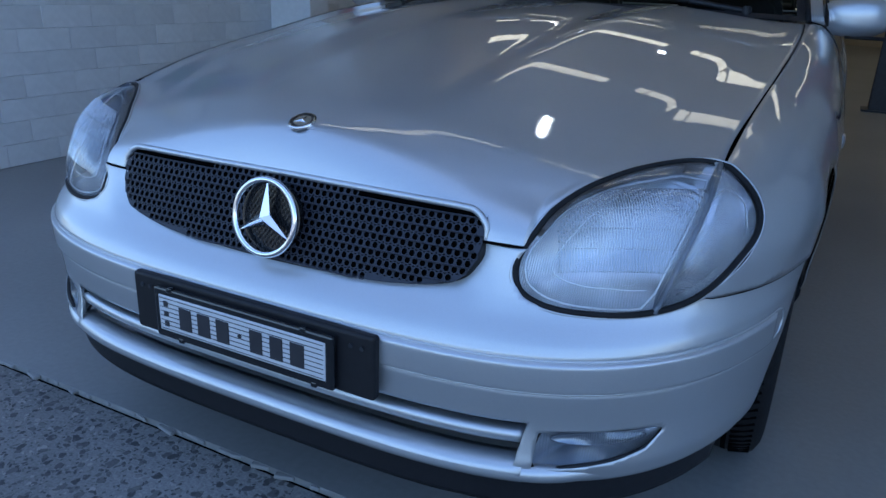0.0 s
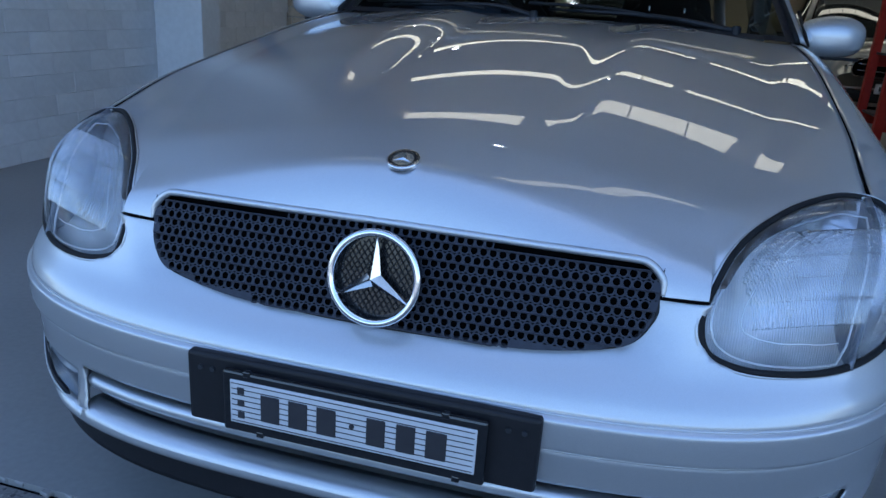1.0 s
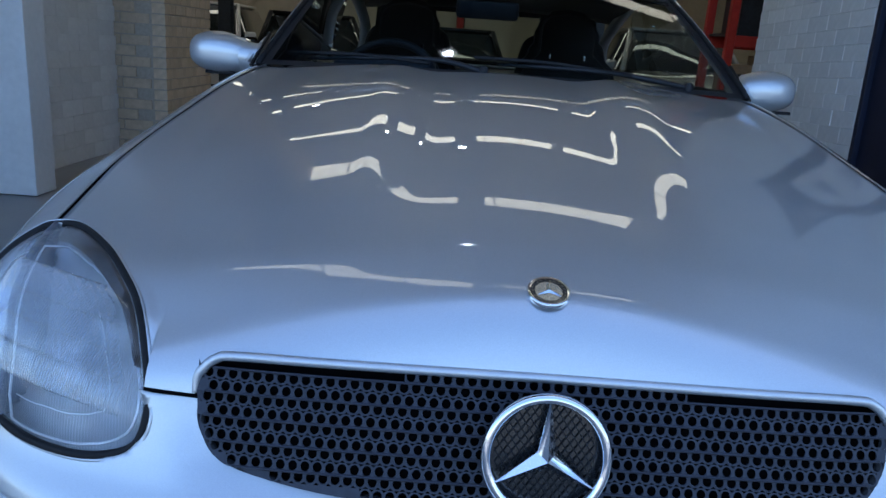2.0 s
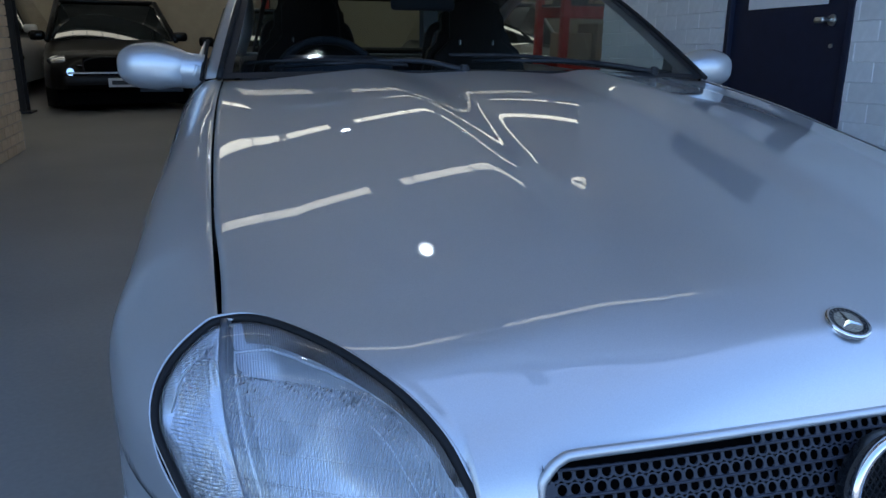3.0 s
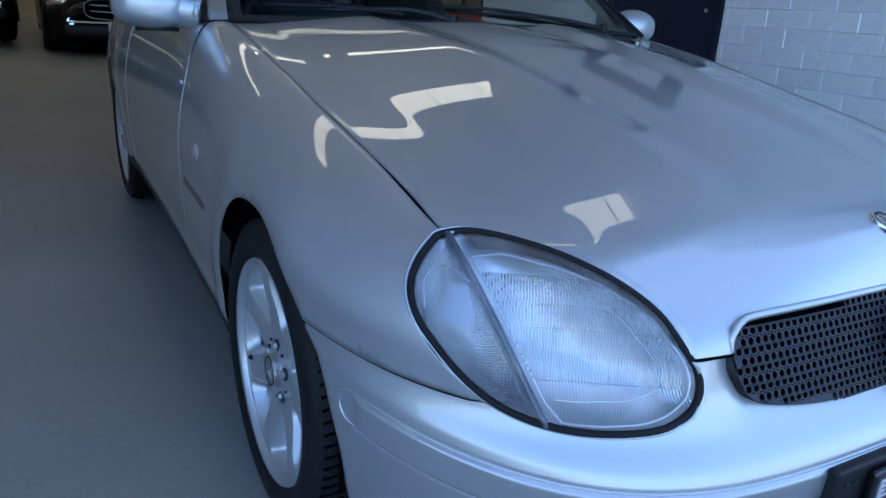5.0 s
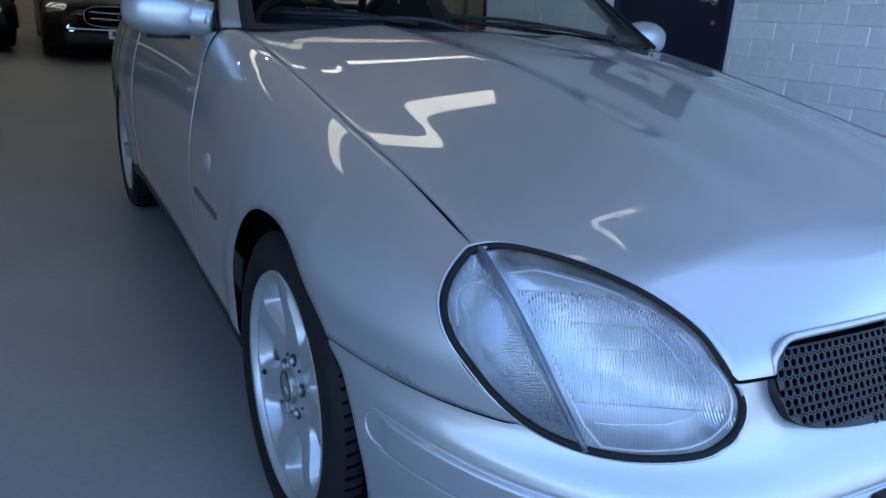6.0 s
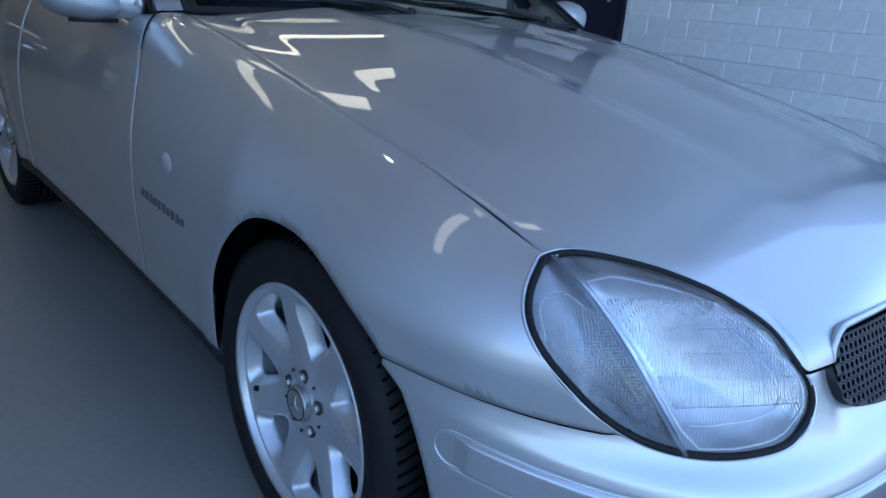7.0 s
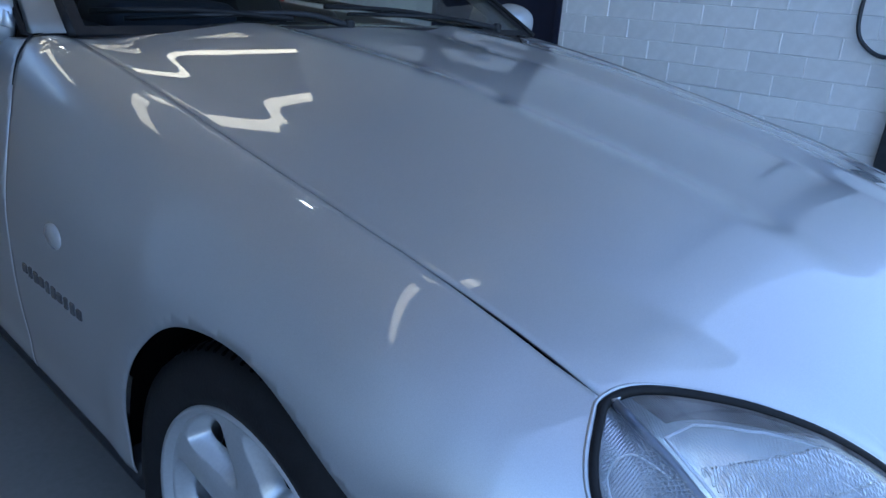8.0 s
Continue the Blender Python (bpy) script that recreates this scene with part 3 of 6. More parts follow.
HL_LINE = np.array([seat_on_body(i, p) for i, p in enumerate(HL_RAW)])
for _ in range(5):
    HL_LINE = (np.roll(HL_LINE, 1, 0) + 2 * HL_LINE + np.roll(HL_LINE, -1, 0)) / 4
HL_TOP = HL_LINE[:44][::-1]          # from the inner corner up to the hood joint

# grille outline, front view, half
GR_TOP = 0.667
GR_HALF = [(0.0, GR_TOP), (0.362, GR_TOP - 0.003), (0.388, GR_TOP - 0.010), (0.397, 0.640), (0.395, 0.614), (0.386, 0.582), (0.354, 0.552), (0.25, 0.532), (0.12, 0.525), (0.0, 0.523)]


def grille_outline():
    h = spline([(x, 0, z) for x, z in GR_HALF], 6)[:, (0, 2)]
    return np.r_[h, (h * (-1, 1))[::-1][1:-1]]


def to_phi(poly_xz):
    out = []
    for x, z in poly_xz:
        y = float(front_edge(np.array(x), z))
        out.append((angle_of(x, y), z))
    return out


def lifted(x, z):
    """Height on the bumper of a level line z at half width x."""
    return z + LIFT * (abs(x) / 0.8) ** 2.5 * min(1.0, max(0.0, (0.55 - z) / 0.07))


# -- front bumper --
phi_end = angle_of(0.862, 0.478)
zs = np.unique(np.round(np.r_[np.arange(0.246, 0.40, 0.005), np.arange(0.397, 0.418, 0.0018), np.arange(0.42, 0.452, 0.006), np.arange(0.452, 0.474, 0.0018), np.arange(0.475, 0.624, 0.005)], 4))
ph = np.linspace(-phi_end, phi_end, 361)
U, V = np.meshgrid(ph, zs, indexing="ij")
SLOT_TOP, SLOT_LOW, SLOT_X = 0.350, 0.274, 0.510
slot = to_phi([(x, SLOT_TOP) for x in np.linspace(-SLOT_X - 0.005, SLOT_X + 0.005, 40)] + [(x, SLOT_LOW) for x in np.linspace(SLOT_X - 0.01, -SLOT_X + 0.01, 40)])
FOG = [(0.531, 0.334), (0.560, 0.338), (0.640, 0.338), (0.690, 0.336), (0.702, 0.328), (0.682, 0.298), (0.645, 0.284), (0.600, 0.277), (0.527, 0.272)]
RIM = to_phi(grille_outline())


def spread(p, s):
    """A point of the grille outline moved outwards by s in front view."""
    d_ = np.array((p[0] / 0.397 ** 2, (p[1] - 0.60) / 0.077 ** 2))
    d_ = d_ / np.linalg.norm(d_)
    return p[0] + s * d_[0], p[1] + s * d_[1]


holes = [to_phi([spread(p, 0.011) if p[1] < 0.61 else p for p in grille_outline()]), slot]
for sd in (1, -1):
    fog_poly = to_phi(FOG)
    low_line = [p for p in HL_LINE[36:76]]
    up = [(angle_of(p[0], p[1]), p[2]) for p in low_line] + [(angle_of(0.862, 0.48), 0.557), (1.8, 0.557), (1.8, 0.72), (angle_of(0.462, 0.06), 0.72)]
    side_cut = []
    for zz in np.linspace(0.14, 0.60, 40):
        t = math.pi - math.asin(min(1.0, max(-1.0, (zz + 0.03 - HUB_Z) / 0.372)))
        yy = HUB_Y + float(arch_r(t)) * math.cos(t)
        side_cut.append((angle_of(float(HALF_W(zz)) * (1 - ((YC - yy) / (YC - float(NOSE_Y(zz)))) ** 2) ** (1 / NPOW), yy), zz))
    holes.append([(sd * a, b) for a, b in side_cut + [(2.0, 0.60), (2.0, 0.14)]])
    holes += [[(sd * a, b) for a, b in fog_poly], [(sd * a, b) for a, b in up]]
U, V, keep = cut(U, V, holes)
X, Y, Z = contour(U, V)
gu, gv = nearest(RIM, U, V)
Y = Y + 0.016 * np.exp(-(np.hypot((U - gu) * 0.65, V - gv) / 0.027) ** 2)
bumper = mesh_ob("front_bumper", np.c_[X.ravel(), Y.ravel(), Z.ravel()], grid_faces(*U.shape, keep), SILVER, car, thick=0.0015, weld=0.0006)
# rolled recess of the bumper skin round the grille
half_ = [p for p in spline([(x, 0, z) for x, z in GR_HALF], 12)[:, (0, 2)] if p[1] < 0.6195]
edge_ = half_ + [p * (-1, 1) for p in half_[::-1][1:]]
rv = []
for p_ in edge_:
    for s_ in np.linspace(0.0, 0.040, 14):
        x_, z_ = spread(p_, s_)
        z_ = min(z_, 0.6205)
        u_ = angle_of(x_, float(front_edge(np.array(x_), z_)))
        nu_, nv_ = nearest(RIM, np.array([u_]), np.array([z_]))
        d_ = math.hypot((u_ - float(nu_[0])) * 0.65, z_ - float(nv_[0]))
        c_ = [float(q_) for q_ in contour(u_, z_)]
        rv.append((c_[0], c_[1] + 0.016 * math.exp(-(d_ / 0.027) ** 2) - 0.0008 + 0.0012 * (s_ / 0.040) ** 2, c_[2]))
mesh_ob("grille_recess", rv, grid_faces(len(edge_), 14), SILVER, bumper, thick=0.0006)
# groove round the rubbing strip, one closed line with rounded ends
PE = angle_of(0.848, 0.335)
ring_ = [(p_, 0.462) for p_ in np.linspace(-PE, PE, 160)] + [(PE + 0.035 * math.sin(t_), 0.4345 + 0.0275 * math.cos(t_)) for t_ in np.linspace(0.2, 2.94, 10)]
ring_ += [(-p_, z_ - 2 * (z_ - 0.4345)) for p_, z_ in ring_]
pts = [tuple(float(c_) for c_ in contour(p_, z_)) for p_, z_ in ring_]
v, f = tube(pts, 0.0022, 8, True)
mesh_ob("strip_bead", v, f, SILVER, bumper, "fine raised bead round the rubbing strip")
# lower black spoiler
zs2 = np.linspace(0.184, 0.252, 8)
U, V = np.meshgrid(np.linspace(-1.17, 1.17, 140), zs2, indexing="ij")
X, Y, Z = contour(U, np.full(U.shape, 0.254))
Z = Z - 0.254 + V
shrink = 0.985 - 0.012 * (0.252 - V) / 0.068
mesh_ob("lower_spoiler", np.c_[(X * shrink).ravel(), (YC + (Y - YC) * shrink).ravel(), Z.ravel()], grid_faces(*U.shape), BLACK_TRIM, car, "matt black lower lip", thick=0.006)


def front_sweep(profile, z, half, n=70, fade=0.0):
    """A bar along the nose: (depth, height) profile carried across the car at height z."""
    verts = []
    for x in np.linspace(-half, half, n):
        k = float(smooth_step((half - abs(x)) / fade)) if fade else 1.0
        verts += [(x, float(front_edge(np.array(abs(x)), z)) + d_ * k + 0.014 * (1 - k), lifted(x, z) + h_ * (0.5 + 0.5 * k)) for d_, h_ in profile]
    return verts, grid_faces(n, len(profile))


# blade across the intake, rolled chin edge, painted floor of the intake and a black sheet for the shade behind
v, f = front_sweep([(0.050, 0.012), (0.016, 0.0125), (0.009, 0.010), (0.006, 0.004), (0.007, -0.003), (0.012, -0.009), (0.020, -0.0115), (0.050, -0.012)], 0.318, SLOT_X - 0.002)
mesh_ob("intake_vane", v, f, SILVER, bumper, thick=0.002)
v, f = front_sweep([(0.050, 0.004), (0.030, 0.010), (0.016, 0.009), (0.006, 0.0065), (-0.002, 0.001), (-0.005, -0.008), (-0.003, -0.017), (0.004, -0.025)], 0.270, SLOT_X + 0.004)
mesh_ob("intake_edge", v, f, SILVER, bumper, thick=0.002)
v, f = front_sweep([(0.010, 0.010), (0.002, 0.008), (-0.005, 0.002), (-0.007, -0.006), (-0.003, -0.014), (0.008, -0.018)], 0.264, 0.70, 90, 0.16)
mesh_ob("chin_roll", v, f, SILVER, bumper, thick=0.002)
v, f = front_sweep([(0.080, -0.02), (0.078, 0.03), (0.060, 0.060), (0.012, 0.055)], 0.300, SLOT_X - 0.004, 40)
mesh_ob("intake_duct", v, f, SHADE_BLACK, bumper, "black sheet for the shade inside the intake")
for sd in (1, -1):
    # divider post beside the fog lamp
    a = np.array((sd * 0.522, float(front_edge(np.array(0.522), 0.35)) + 0.004, lifted(0.522, 0.350)))
    b = np.array((sd * 0.516, float(front_edge(np.array(0.516), 0.27)) + 0.004, lifted(0.516, 0.268)))
    v, f = tube([a + (0, 0.010, 0), (a + b) / 2 + (0, 0.008, 0), b + (0, 0.006, 0)], 0.0055, 8)
    mesh_ob("intake_post", v, f, SILVER, bumper)
    # fog lamp
    fog = new("fog_lamp")
    fog.parent = car
    outl = spline([(sd * x, float(front_edge(np.array(x), z)) + 0.010, lifted(x, z)) for x, z in FOG], 5, True)
    c = outl.mean(0)
    v, f = polar_patch(outl, c, 0.004, (sd * 0.25, -1, 0), 6)
    if sd > 0:
        f = [q[::-1] for q in f]
    mesh_ob("fog_lens", v, f, FOG_LENS, fog, "clear fog lamp glass")
    v, f = polar_patch(outl + (0, 0.004, 0), c + (0, 0.012, 0), -0.030, (sd * 0.25, -1, 0), 8)
    mesh_ob("fog_reflector", v, f, FOG_BACK, fog, "dark glossy fog lamp housing")
    v, f = tube(outl + (0, -0.003, 0), 0.0042, 8, True)
    mesh_ob("fog_seal", v, f, BLACK_TRIM, fog)
    oval = [(sd * (0.612 + 0.066 * math.cos(t_)), float(front_edge(np.array(0.612 + 0.066 * math.cos(t_)), 0.317)) + 0.014, lifted(0.612, 0.318) + 0.012 * math.sin(t_) + 0.05 * (math.cos(t_) * 0.066)) for t_ in np.linspace(0, 2 * math.pi, 28, endpoint=False)]
    oc = np.array(oval).mean(0)
    v, f = polar_patch(oval, oc, 0.004, (sd * 0.25, -1, 0), 5)
    mesh_ob("fog_optic", v, f, FOG_OPTIC, fog, "small fluted reflector")
    v, f = tube(oval, 0.0009, 5, True)
    mesh_ob("fog_optic_edge", v, f, LAMP_BOX, fog)

# -- hood --
YB = curve([-0.72, -0.5, 0, 0.5, 0.72], [1.530, 1.545, 1.555, 1.545, 1.530])
HT = HL_TOP[np.argsort(HL_TOP[:, 0])]
HT = HT[HT[:, 2] > 0.6225]


def EDGE_Y(x):
    return np.interp(x, HT[:, 0], HT[:, 1]) + 0.002


NOSE_EDGE = curve([0.0, 0.362, 0.388, 0.396, 0.399, 0.46], [GR_TOP, GR_TOP - 0.003, GR_TOP - 0.010, 0.640, 0.6225, 0.6225])


def EDGE_Z(x):
    return np.where(x < HT[0, 0], NOSE_EDGE(x), np.interp(x, HT[:, 0], HT[:, 2]))


def nose_path(x0):
    """Profile of the hood at half width x0: up from its lower edge, rounded over onto the top."""
    on_lamp = x0 >= HT[0, 0]
    ze = float(EDGE_Z(x0)) if on_lamp else 0.6225
    y0 = float(EDGE_Y(x0)) if on_lamp else float(front_edge(np.array(x0), ze))
    w = float(smooth_step((0.56 - x0) / 0.12))
    y3 = max(float(front_edge(np.array(x0))), y0 - 0.012) + 0.020 + 0.042 * w
    z3 = float(hood_z(x0, y3))
    slope = (float(hood_z(x0, y3 + 0.004)) - z3) / 0.004
    t = np.linspace(0, 1, 40)[:, None]
    rise, run = z3 - ze, y3 - y0
    lean = float(np.interp(x0, [0.0, 0.40, 0.47, 0.56], [0.30, 0.30, 0.40, 0.75]))
    p0, p3 = np.array((y0, ze)), np.array((y3, z3))
    p1 = p0 + np.array((lean, 1.0)) * rise * 0.56
    p2 = p3 - np.array((1.0, slope)) * run * 0.50
    bez = (1 - t) ** 3 * p0 + 3 * t * (1 - t) ** 2 * p1 + 3 * t * t * (1 - t) * p2 + t ** 3 * p3
    if not on_lamp:
        zz = np.linspace(float(EDGE_Z(x0)), z3, 40)
        return np.c_[np.interp(zz, bez[:, 1], bez[:, 0]), zz]
    yy = np.linspace(y0, y3, 40)
    top = np.c_[yy, hood_z(np.full(40, x0), yy)]
    top[0, 1] = ze
    return w * bez + (1 - w) * top


q = np.sort(np.unique(np.round(np.r_[np.linspace(-1, 1, 141), np.linspace(0.50, 0.82, 70), np.linspace(-0.82, -0.50, 70)], 4)))
verts, NR = [], 130
for u in q:
    x0 = abs(u) * 0.699
    nose = nose_path(x0)
    ys = nose[-1, 0] + (float(YB(u * 0.7)) - nose[-1, 0]) * np.linspace(0, 1, 160)[1:] ** 1.6
    wide = smooth_step((ys - nose[-1, 0]) / 0.25)
    xs = u * (0.699 * (1 - wide) + (gap_x(ys) - 0.004) * wide)
    path = np.r_[np.c_[np.full(len(nose), u * 0.699), nose], np.c_[xs, ys, hood_z(xs, ys)]]
    run = np.r_[0, np.cumsum(np.linalg.norm(np.diff(path, axis=0), axis=1))]
    at = run[-1] * np.linspace(0, 1, NR) ** 2.0
    verts += list(zip(*(np.interp(at, run, path[:, k]) for k in range(3))))
hood = mesh_ob("hood", verts, grid_faces(len(q), NR), SILVER, car, thick=0.004)
# rolled lip round the upper edge of the grille
lh = spline([(x, 0, z) for x, z in ((0.0, GR_TOP), (0.20, GR_TOP - 0.001), (0.345, GR_TOP - 0.002), (0.378, GR_TOP - 0.006), (0.393, GR_TOP - 0.017), (0.3985, 0.640), (0.3995, 0.6245))], 6)
lip = np.r_[(lh * (-1, 1, 1))[::-1], lh[1:]]
lip[:, 1] = [float(front_edge(np.array(abs(p[0])), p[2])) + 0.0015 for p in lip]
lip[:, 2] += 0.0035 * np.clip((0.392 - np.abs(lip[:, 0])) / 0.02, 0, 1)
v, f = tube(lip, np.interp(np.abs(lip[:, 2]), [0.624, 0.65], [0.0030, 0.0058]), 12)
mesh_ob("hood_lip", v, f, SILVER, hood)

# -- grille --
grille = new("grille")
grille.parent = car
gx, gz = np.meshgrid(np.linspace(-0.405, 0.405, 110), np.linspace(0.51, 0.675, 40), indexing="ij")
# black sheet paints the shade behind the mesh
mesh_ob("grille_back", np.c_[gx.ravel(), (front_edge(gx, 0.6) - 0.010 + 0.34 * (gz - 0.523)).ravel(), gz.ravel()], grid_faces(*gx.shape, inside([(a * 1.005, 0.595 + (b - 0.595) * 1.01) for a, b in grille_outline()], (gx[1:, 1:] + gx[:-1, :-1]) / 2, (gz[1:, 1:] + gz[:-1, :-1]) / 2)), SHADE_BLACK, grille, "black sheet for the shade behind the mesh", thick=0.005)
gout = grille_outline()
PITCH, ROW, ROW0 = 0.0140, 0.0128, 0.5330


def grille_y(x, z):
    saw = ((z - ROW0 + ROW / 2) / (2 * ROW)) % 1.0
    return float(front_edge(np.array(abs(x)), 0.60)) - 0.022 + 0.34 * (z - 0.523) - 0.0045 * (1 - saw)


def grille_row(z, shift, tall):
    """One band of the mesh: a plate pierced by round holes."""
    verts, faces = [], []
    hr = PITCH * 0.375
    k = 12
    n = int(0.80 / PITCH) + 2
    for i in range(-n // 2, n // 2 + 1):
        cx = i * PITCH + shift
        if not inside([(a * 0.985, 0.595 + (b - 0.595) * 0.93) for a, b in gout], np.array([cx]), np.array([z]))[0]:
            # plain margin of the plate, trimmed to the outline
            if z > GR_TOP - 0.016:
                continue
            u_ = cx + np.array((-1, 0, 1, 1, 0, -1)) * PITCH / 2
            v_ = z + np.array((-1, -1, -1, 1, 1, 1)) * tall / 2
            ok = inside(gout, u_, v_)
            if not ok.any():
                continue
            pu, pv = nearest(gout, u_, v_)
            b = len(verts)
            verts += [(x, grille_y(x, zz), zz) for x, zz in zip(np.where(ok, u_, pu), np.where(ok, v_, pv))]
            faces.append(tuple(range(b, b + 6)))
            continue
        b = len(verts)
        for j in range(k):
            a = 2 * math.pi * j / k
            ca, sa = math.cos(a), math.sin(a)
            m = max(abs(ca) / (PITCH / 2), abs(sa) / (tall / 2))
            for rr, dy in ((1 / m, 0.0), (hr, 0.0), (hr, 0.0016)):
                x, zz = cx + ca * rr, z + sa * min(rr, 9)
                if dy or rr == hr:
                    zz = z + sa * rr * min(1.0, 0.445 * tall / hr)
                verts.append((x, grille_y(x, zz) + dy, zz))
        for j in range(k):
            a, c = b + 3 * j, b + 3 * ((j + 1) % k)
            faces += [(a, c, c + 1, a + 1), (a + 1, c + 1, c + 2, a + 2)]
    return verts, faces


for i in range(11):
    z = ROW0 + i * ROW
    v, f = grille_row(z, PITCH / 2 * (i % 2), ROW * 0.998)
    mesh_ob("mesh_band", v, f, GRILLE, grille, smooth=False)
    if i % 2 == 0:
        zr = z - ROW / 2 + 0.0006
        pts = [(x, grille_y(x, zr) - 0.0004, zr) for x in np.linspace(-0.40, 0.40, 120)]
        pts = [p for p in pts if inside([(a * 0.985, b) for a, b in gout], np.array([p[0]]), np.array([p[2]]))[0]]
        if len(pts) > 3:
            v, f = tube(pts, 0.0015, 6)
            mesh_ob("mesh_ridge", v, f, GRILLE, grille)
pts = [(x, float(front_edge(np.array(abs(x)), 0.60)) - 0.020 + 0.34 * (z - 0.523), z) for x, z in gout]
mid_ = np.array((0.0, 0.0, 0.595))
gf = []
for p_ in np.array(pts):
    out_ = (p_ - mid_) * (1, 0, 1) / np.linalg.norm((p_ - mid_) * (1, 0, 1))
    k_ = float(np.clip((0.63 - p_[2]) / 0.03, 0, 1))
    gf += [p_ + out_ * (0.010 * k_ - 0.002) + (0, 0.014, 0), p_ + out_ * (0.004 * k_ - 0.002) + (0, -0.003 + 0.008 * (1 - k_), 0), p_ - out_ * 0.003 + (0, -0.003 + 0.008 * (1 - k_), 0), p_ - out_ * 0.005 + (0, 0.004, 0)]
n_ = len(pts)
v, f = gf, [(4 * i + k, 4 * ((i + 1) % n_) + k, 4 * ((i + 1) % n_) + k + 1, 4 * i + k + 1) for i in range(n_) for k in range(3)]
mesh_ob("grille_frame", v, f, BLACK_TRIM, grille, "black grille surround")

# -- ring emblem --
STAR = (0.0, -0.002, 0.602)


def three_point(name, r, depth, parent, at, tilt, material):
    verts, faces = [], []
    for k in range(3):
        a = math.pi / 2 + k * 2 * math.pi / 3
        d, s = np.array((math.cos(a), math.sin(a))), np.array((-math.sin(a), math.cos(a)))
        b = len(verts)
        w = r * 0.19
        for p, h in ((d * r, 0.0), (s * w - d * r * 0.1, 0.0), (-s * w - d * r * 0.1, 0.0), (d * 0, depth), (d * r, depth * 0.25)):
            verts.append((p[0], -h, p[1]))
        faces += [(b, b + 1, b + 3, b + 4), (b, b + 4, b + 3, b + 2)]
    ob = mesh_ob(name, verts, faces, material, parent, smooth=False)
    ob.matrix_basis = pose(*at, tilt, 0, 0)
    return ob


emblem = new("ring_emblem")
emblem.parent = car
tagged(emblem, "large chrome ring emblem with three arms")
a = np.linspace(0, 2 * math.pi, 64, endpoint=False)
ring = np.c_[0.066 * np.cos(a), np.zeros(64), 0.066 * np.sin(a)]
v, f = tube(ring, 0.0058, 12, True)
o = mesh_ob("ring", v, f, CHROME, emblem)
o.matrix_basis = pose(*STAR, -11, 0, 0)
three_point("three_arm_star", 0.066, 0.014, emblem, STAR, -11, CHROME)
o = part("emblem_back", cyl_bm(0.064, 0.012, (0, 0.022, 0), (90, 0, 0), 48), GLOSS_BLACK, emblem)
o.matrix_basis = pose(*STAR, -11, 0, 0)
for k in range(-7, 8):
    for turn in (35, -35):
        half = math.sqrt(max(0.0, 0.056 ** 2 - (k * 0.0075) ** 2))
        w = cyl_bm(0.0007, 2 * half + 0.001, (k * 0.0075, 0.014, 0), (0, 0, 0), 5)
        bmesh.ops.transform(w, matrix=pose(0, 0, 0, 0, turn, 0), verts=w.verts)
        o = part("mesh_wire", w, BLACK_TRIM, emblem)
        o.matrix_basis = pose(*STAR, -11, 0, 0)

# -- hood badge --
bz = float(hood_z(np.array(0.0), np.array(0.112)))
badge = new("hood_badge")
badge.parent = car
tagged(badge, "small round enamel badge with chrome rim")
BT = 23
o = mesh_ob("badge_rim", *lathe([(-0.001, 0.026), (0.004, 0.026), (0.0052, 0.0245), (0.0048, 0.022)], 40), CHROME, badge)
o.matrix_basis = pose(0, 0.112, bz, BT, 0, 0) @ pose(0, 0, 0, 0, -90, 0)
o = part("badge_band", cyl_bm(0.0235, 0.004, (0, 0, 0.0015), seg=40), GLOSS_BLACK, badge)
o.matrix_basis = pose(0, 0.112, bz, BT, 0, 0)
o = part("badge_field", cyl_bm(0.0165, 0.0046, (0, 0, 0.0016), seg=40), mat("badge_field", (0.50, 0.47, 0.40), 0.22, 0.75), badge)
o.matrix_basis = pose(0, 0.112, bz, BT, 0, 0)
three_point("badge_star", 0.016, 0.0022, badge, (0, 0.112 - 0.0016, bz + 0.0041), BT - 90, CHROME)
for k in range(22):
    a = 2 * math.pi * k / 22
    o = part("badge_leaf", box_bm((0.0022, 0.0030, 0.0008), (0.0200 * math.cos(a), 0.0200 * math.sin(a), 0.0038), rot=(0, 0, math.degrees(a) + 25)), BADGE_DARK, badge)
    o.matrix_basis = pose(0, 0.112, bz, BT, 0, 0)

# -- number plate and its holder --
holder = new("plate_holder")
holder.parent = car
tagged(holder, "black plastic number plate holder")
PLZ, PLY = 0.408, -0.066
part("backing", box_bm((0.538, 0.020, 0.116), (0, PLY + 0.008, PLZ), 0.006, 3), BLACK_TRIM, holder)
part("plate_frame", box_bm((0.400, 0.012, 0.100), (0, PLY - 0.012, PLZ - 0.002), 0.004, 2), GLOSS_BLACK, holder)
plate = part("number_plate", box_bm((0.372, 0.004, 0.070), (0, PLY - 0.0185, PLZ), 0.001, 1), PLATE_WHITE, holder, "white plate with dark characters")
for k in range(8):
    part("plate_line", box_bm((0.366, 0.001, 0.0012), (0, PLY - 0.0208, PLZ - 0.031 + k * 0.0088)), PLATE_INK, plate)
for x, w in ((-0.121, 0.030), (-0.077, 0.030), (-0.033, 0.030), (0.042, 0.028), (0.086, 0.028), (0.130, 0.030)):
    part("plate_bar", box_bm((w, 0.002, 0.044), (x, PLY - 0.0212, PLZ - 0.002), 0.001, 1), PLATE_INK, plate)
part("plate_dot", cyl_bm(0.004, 0.002, (0.006, PLY - 0.0212, PLZ), (90, 0, 0), 12), PLATE_INK, plate)
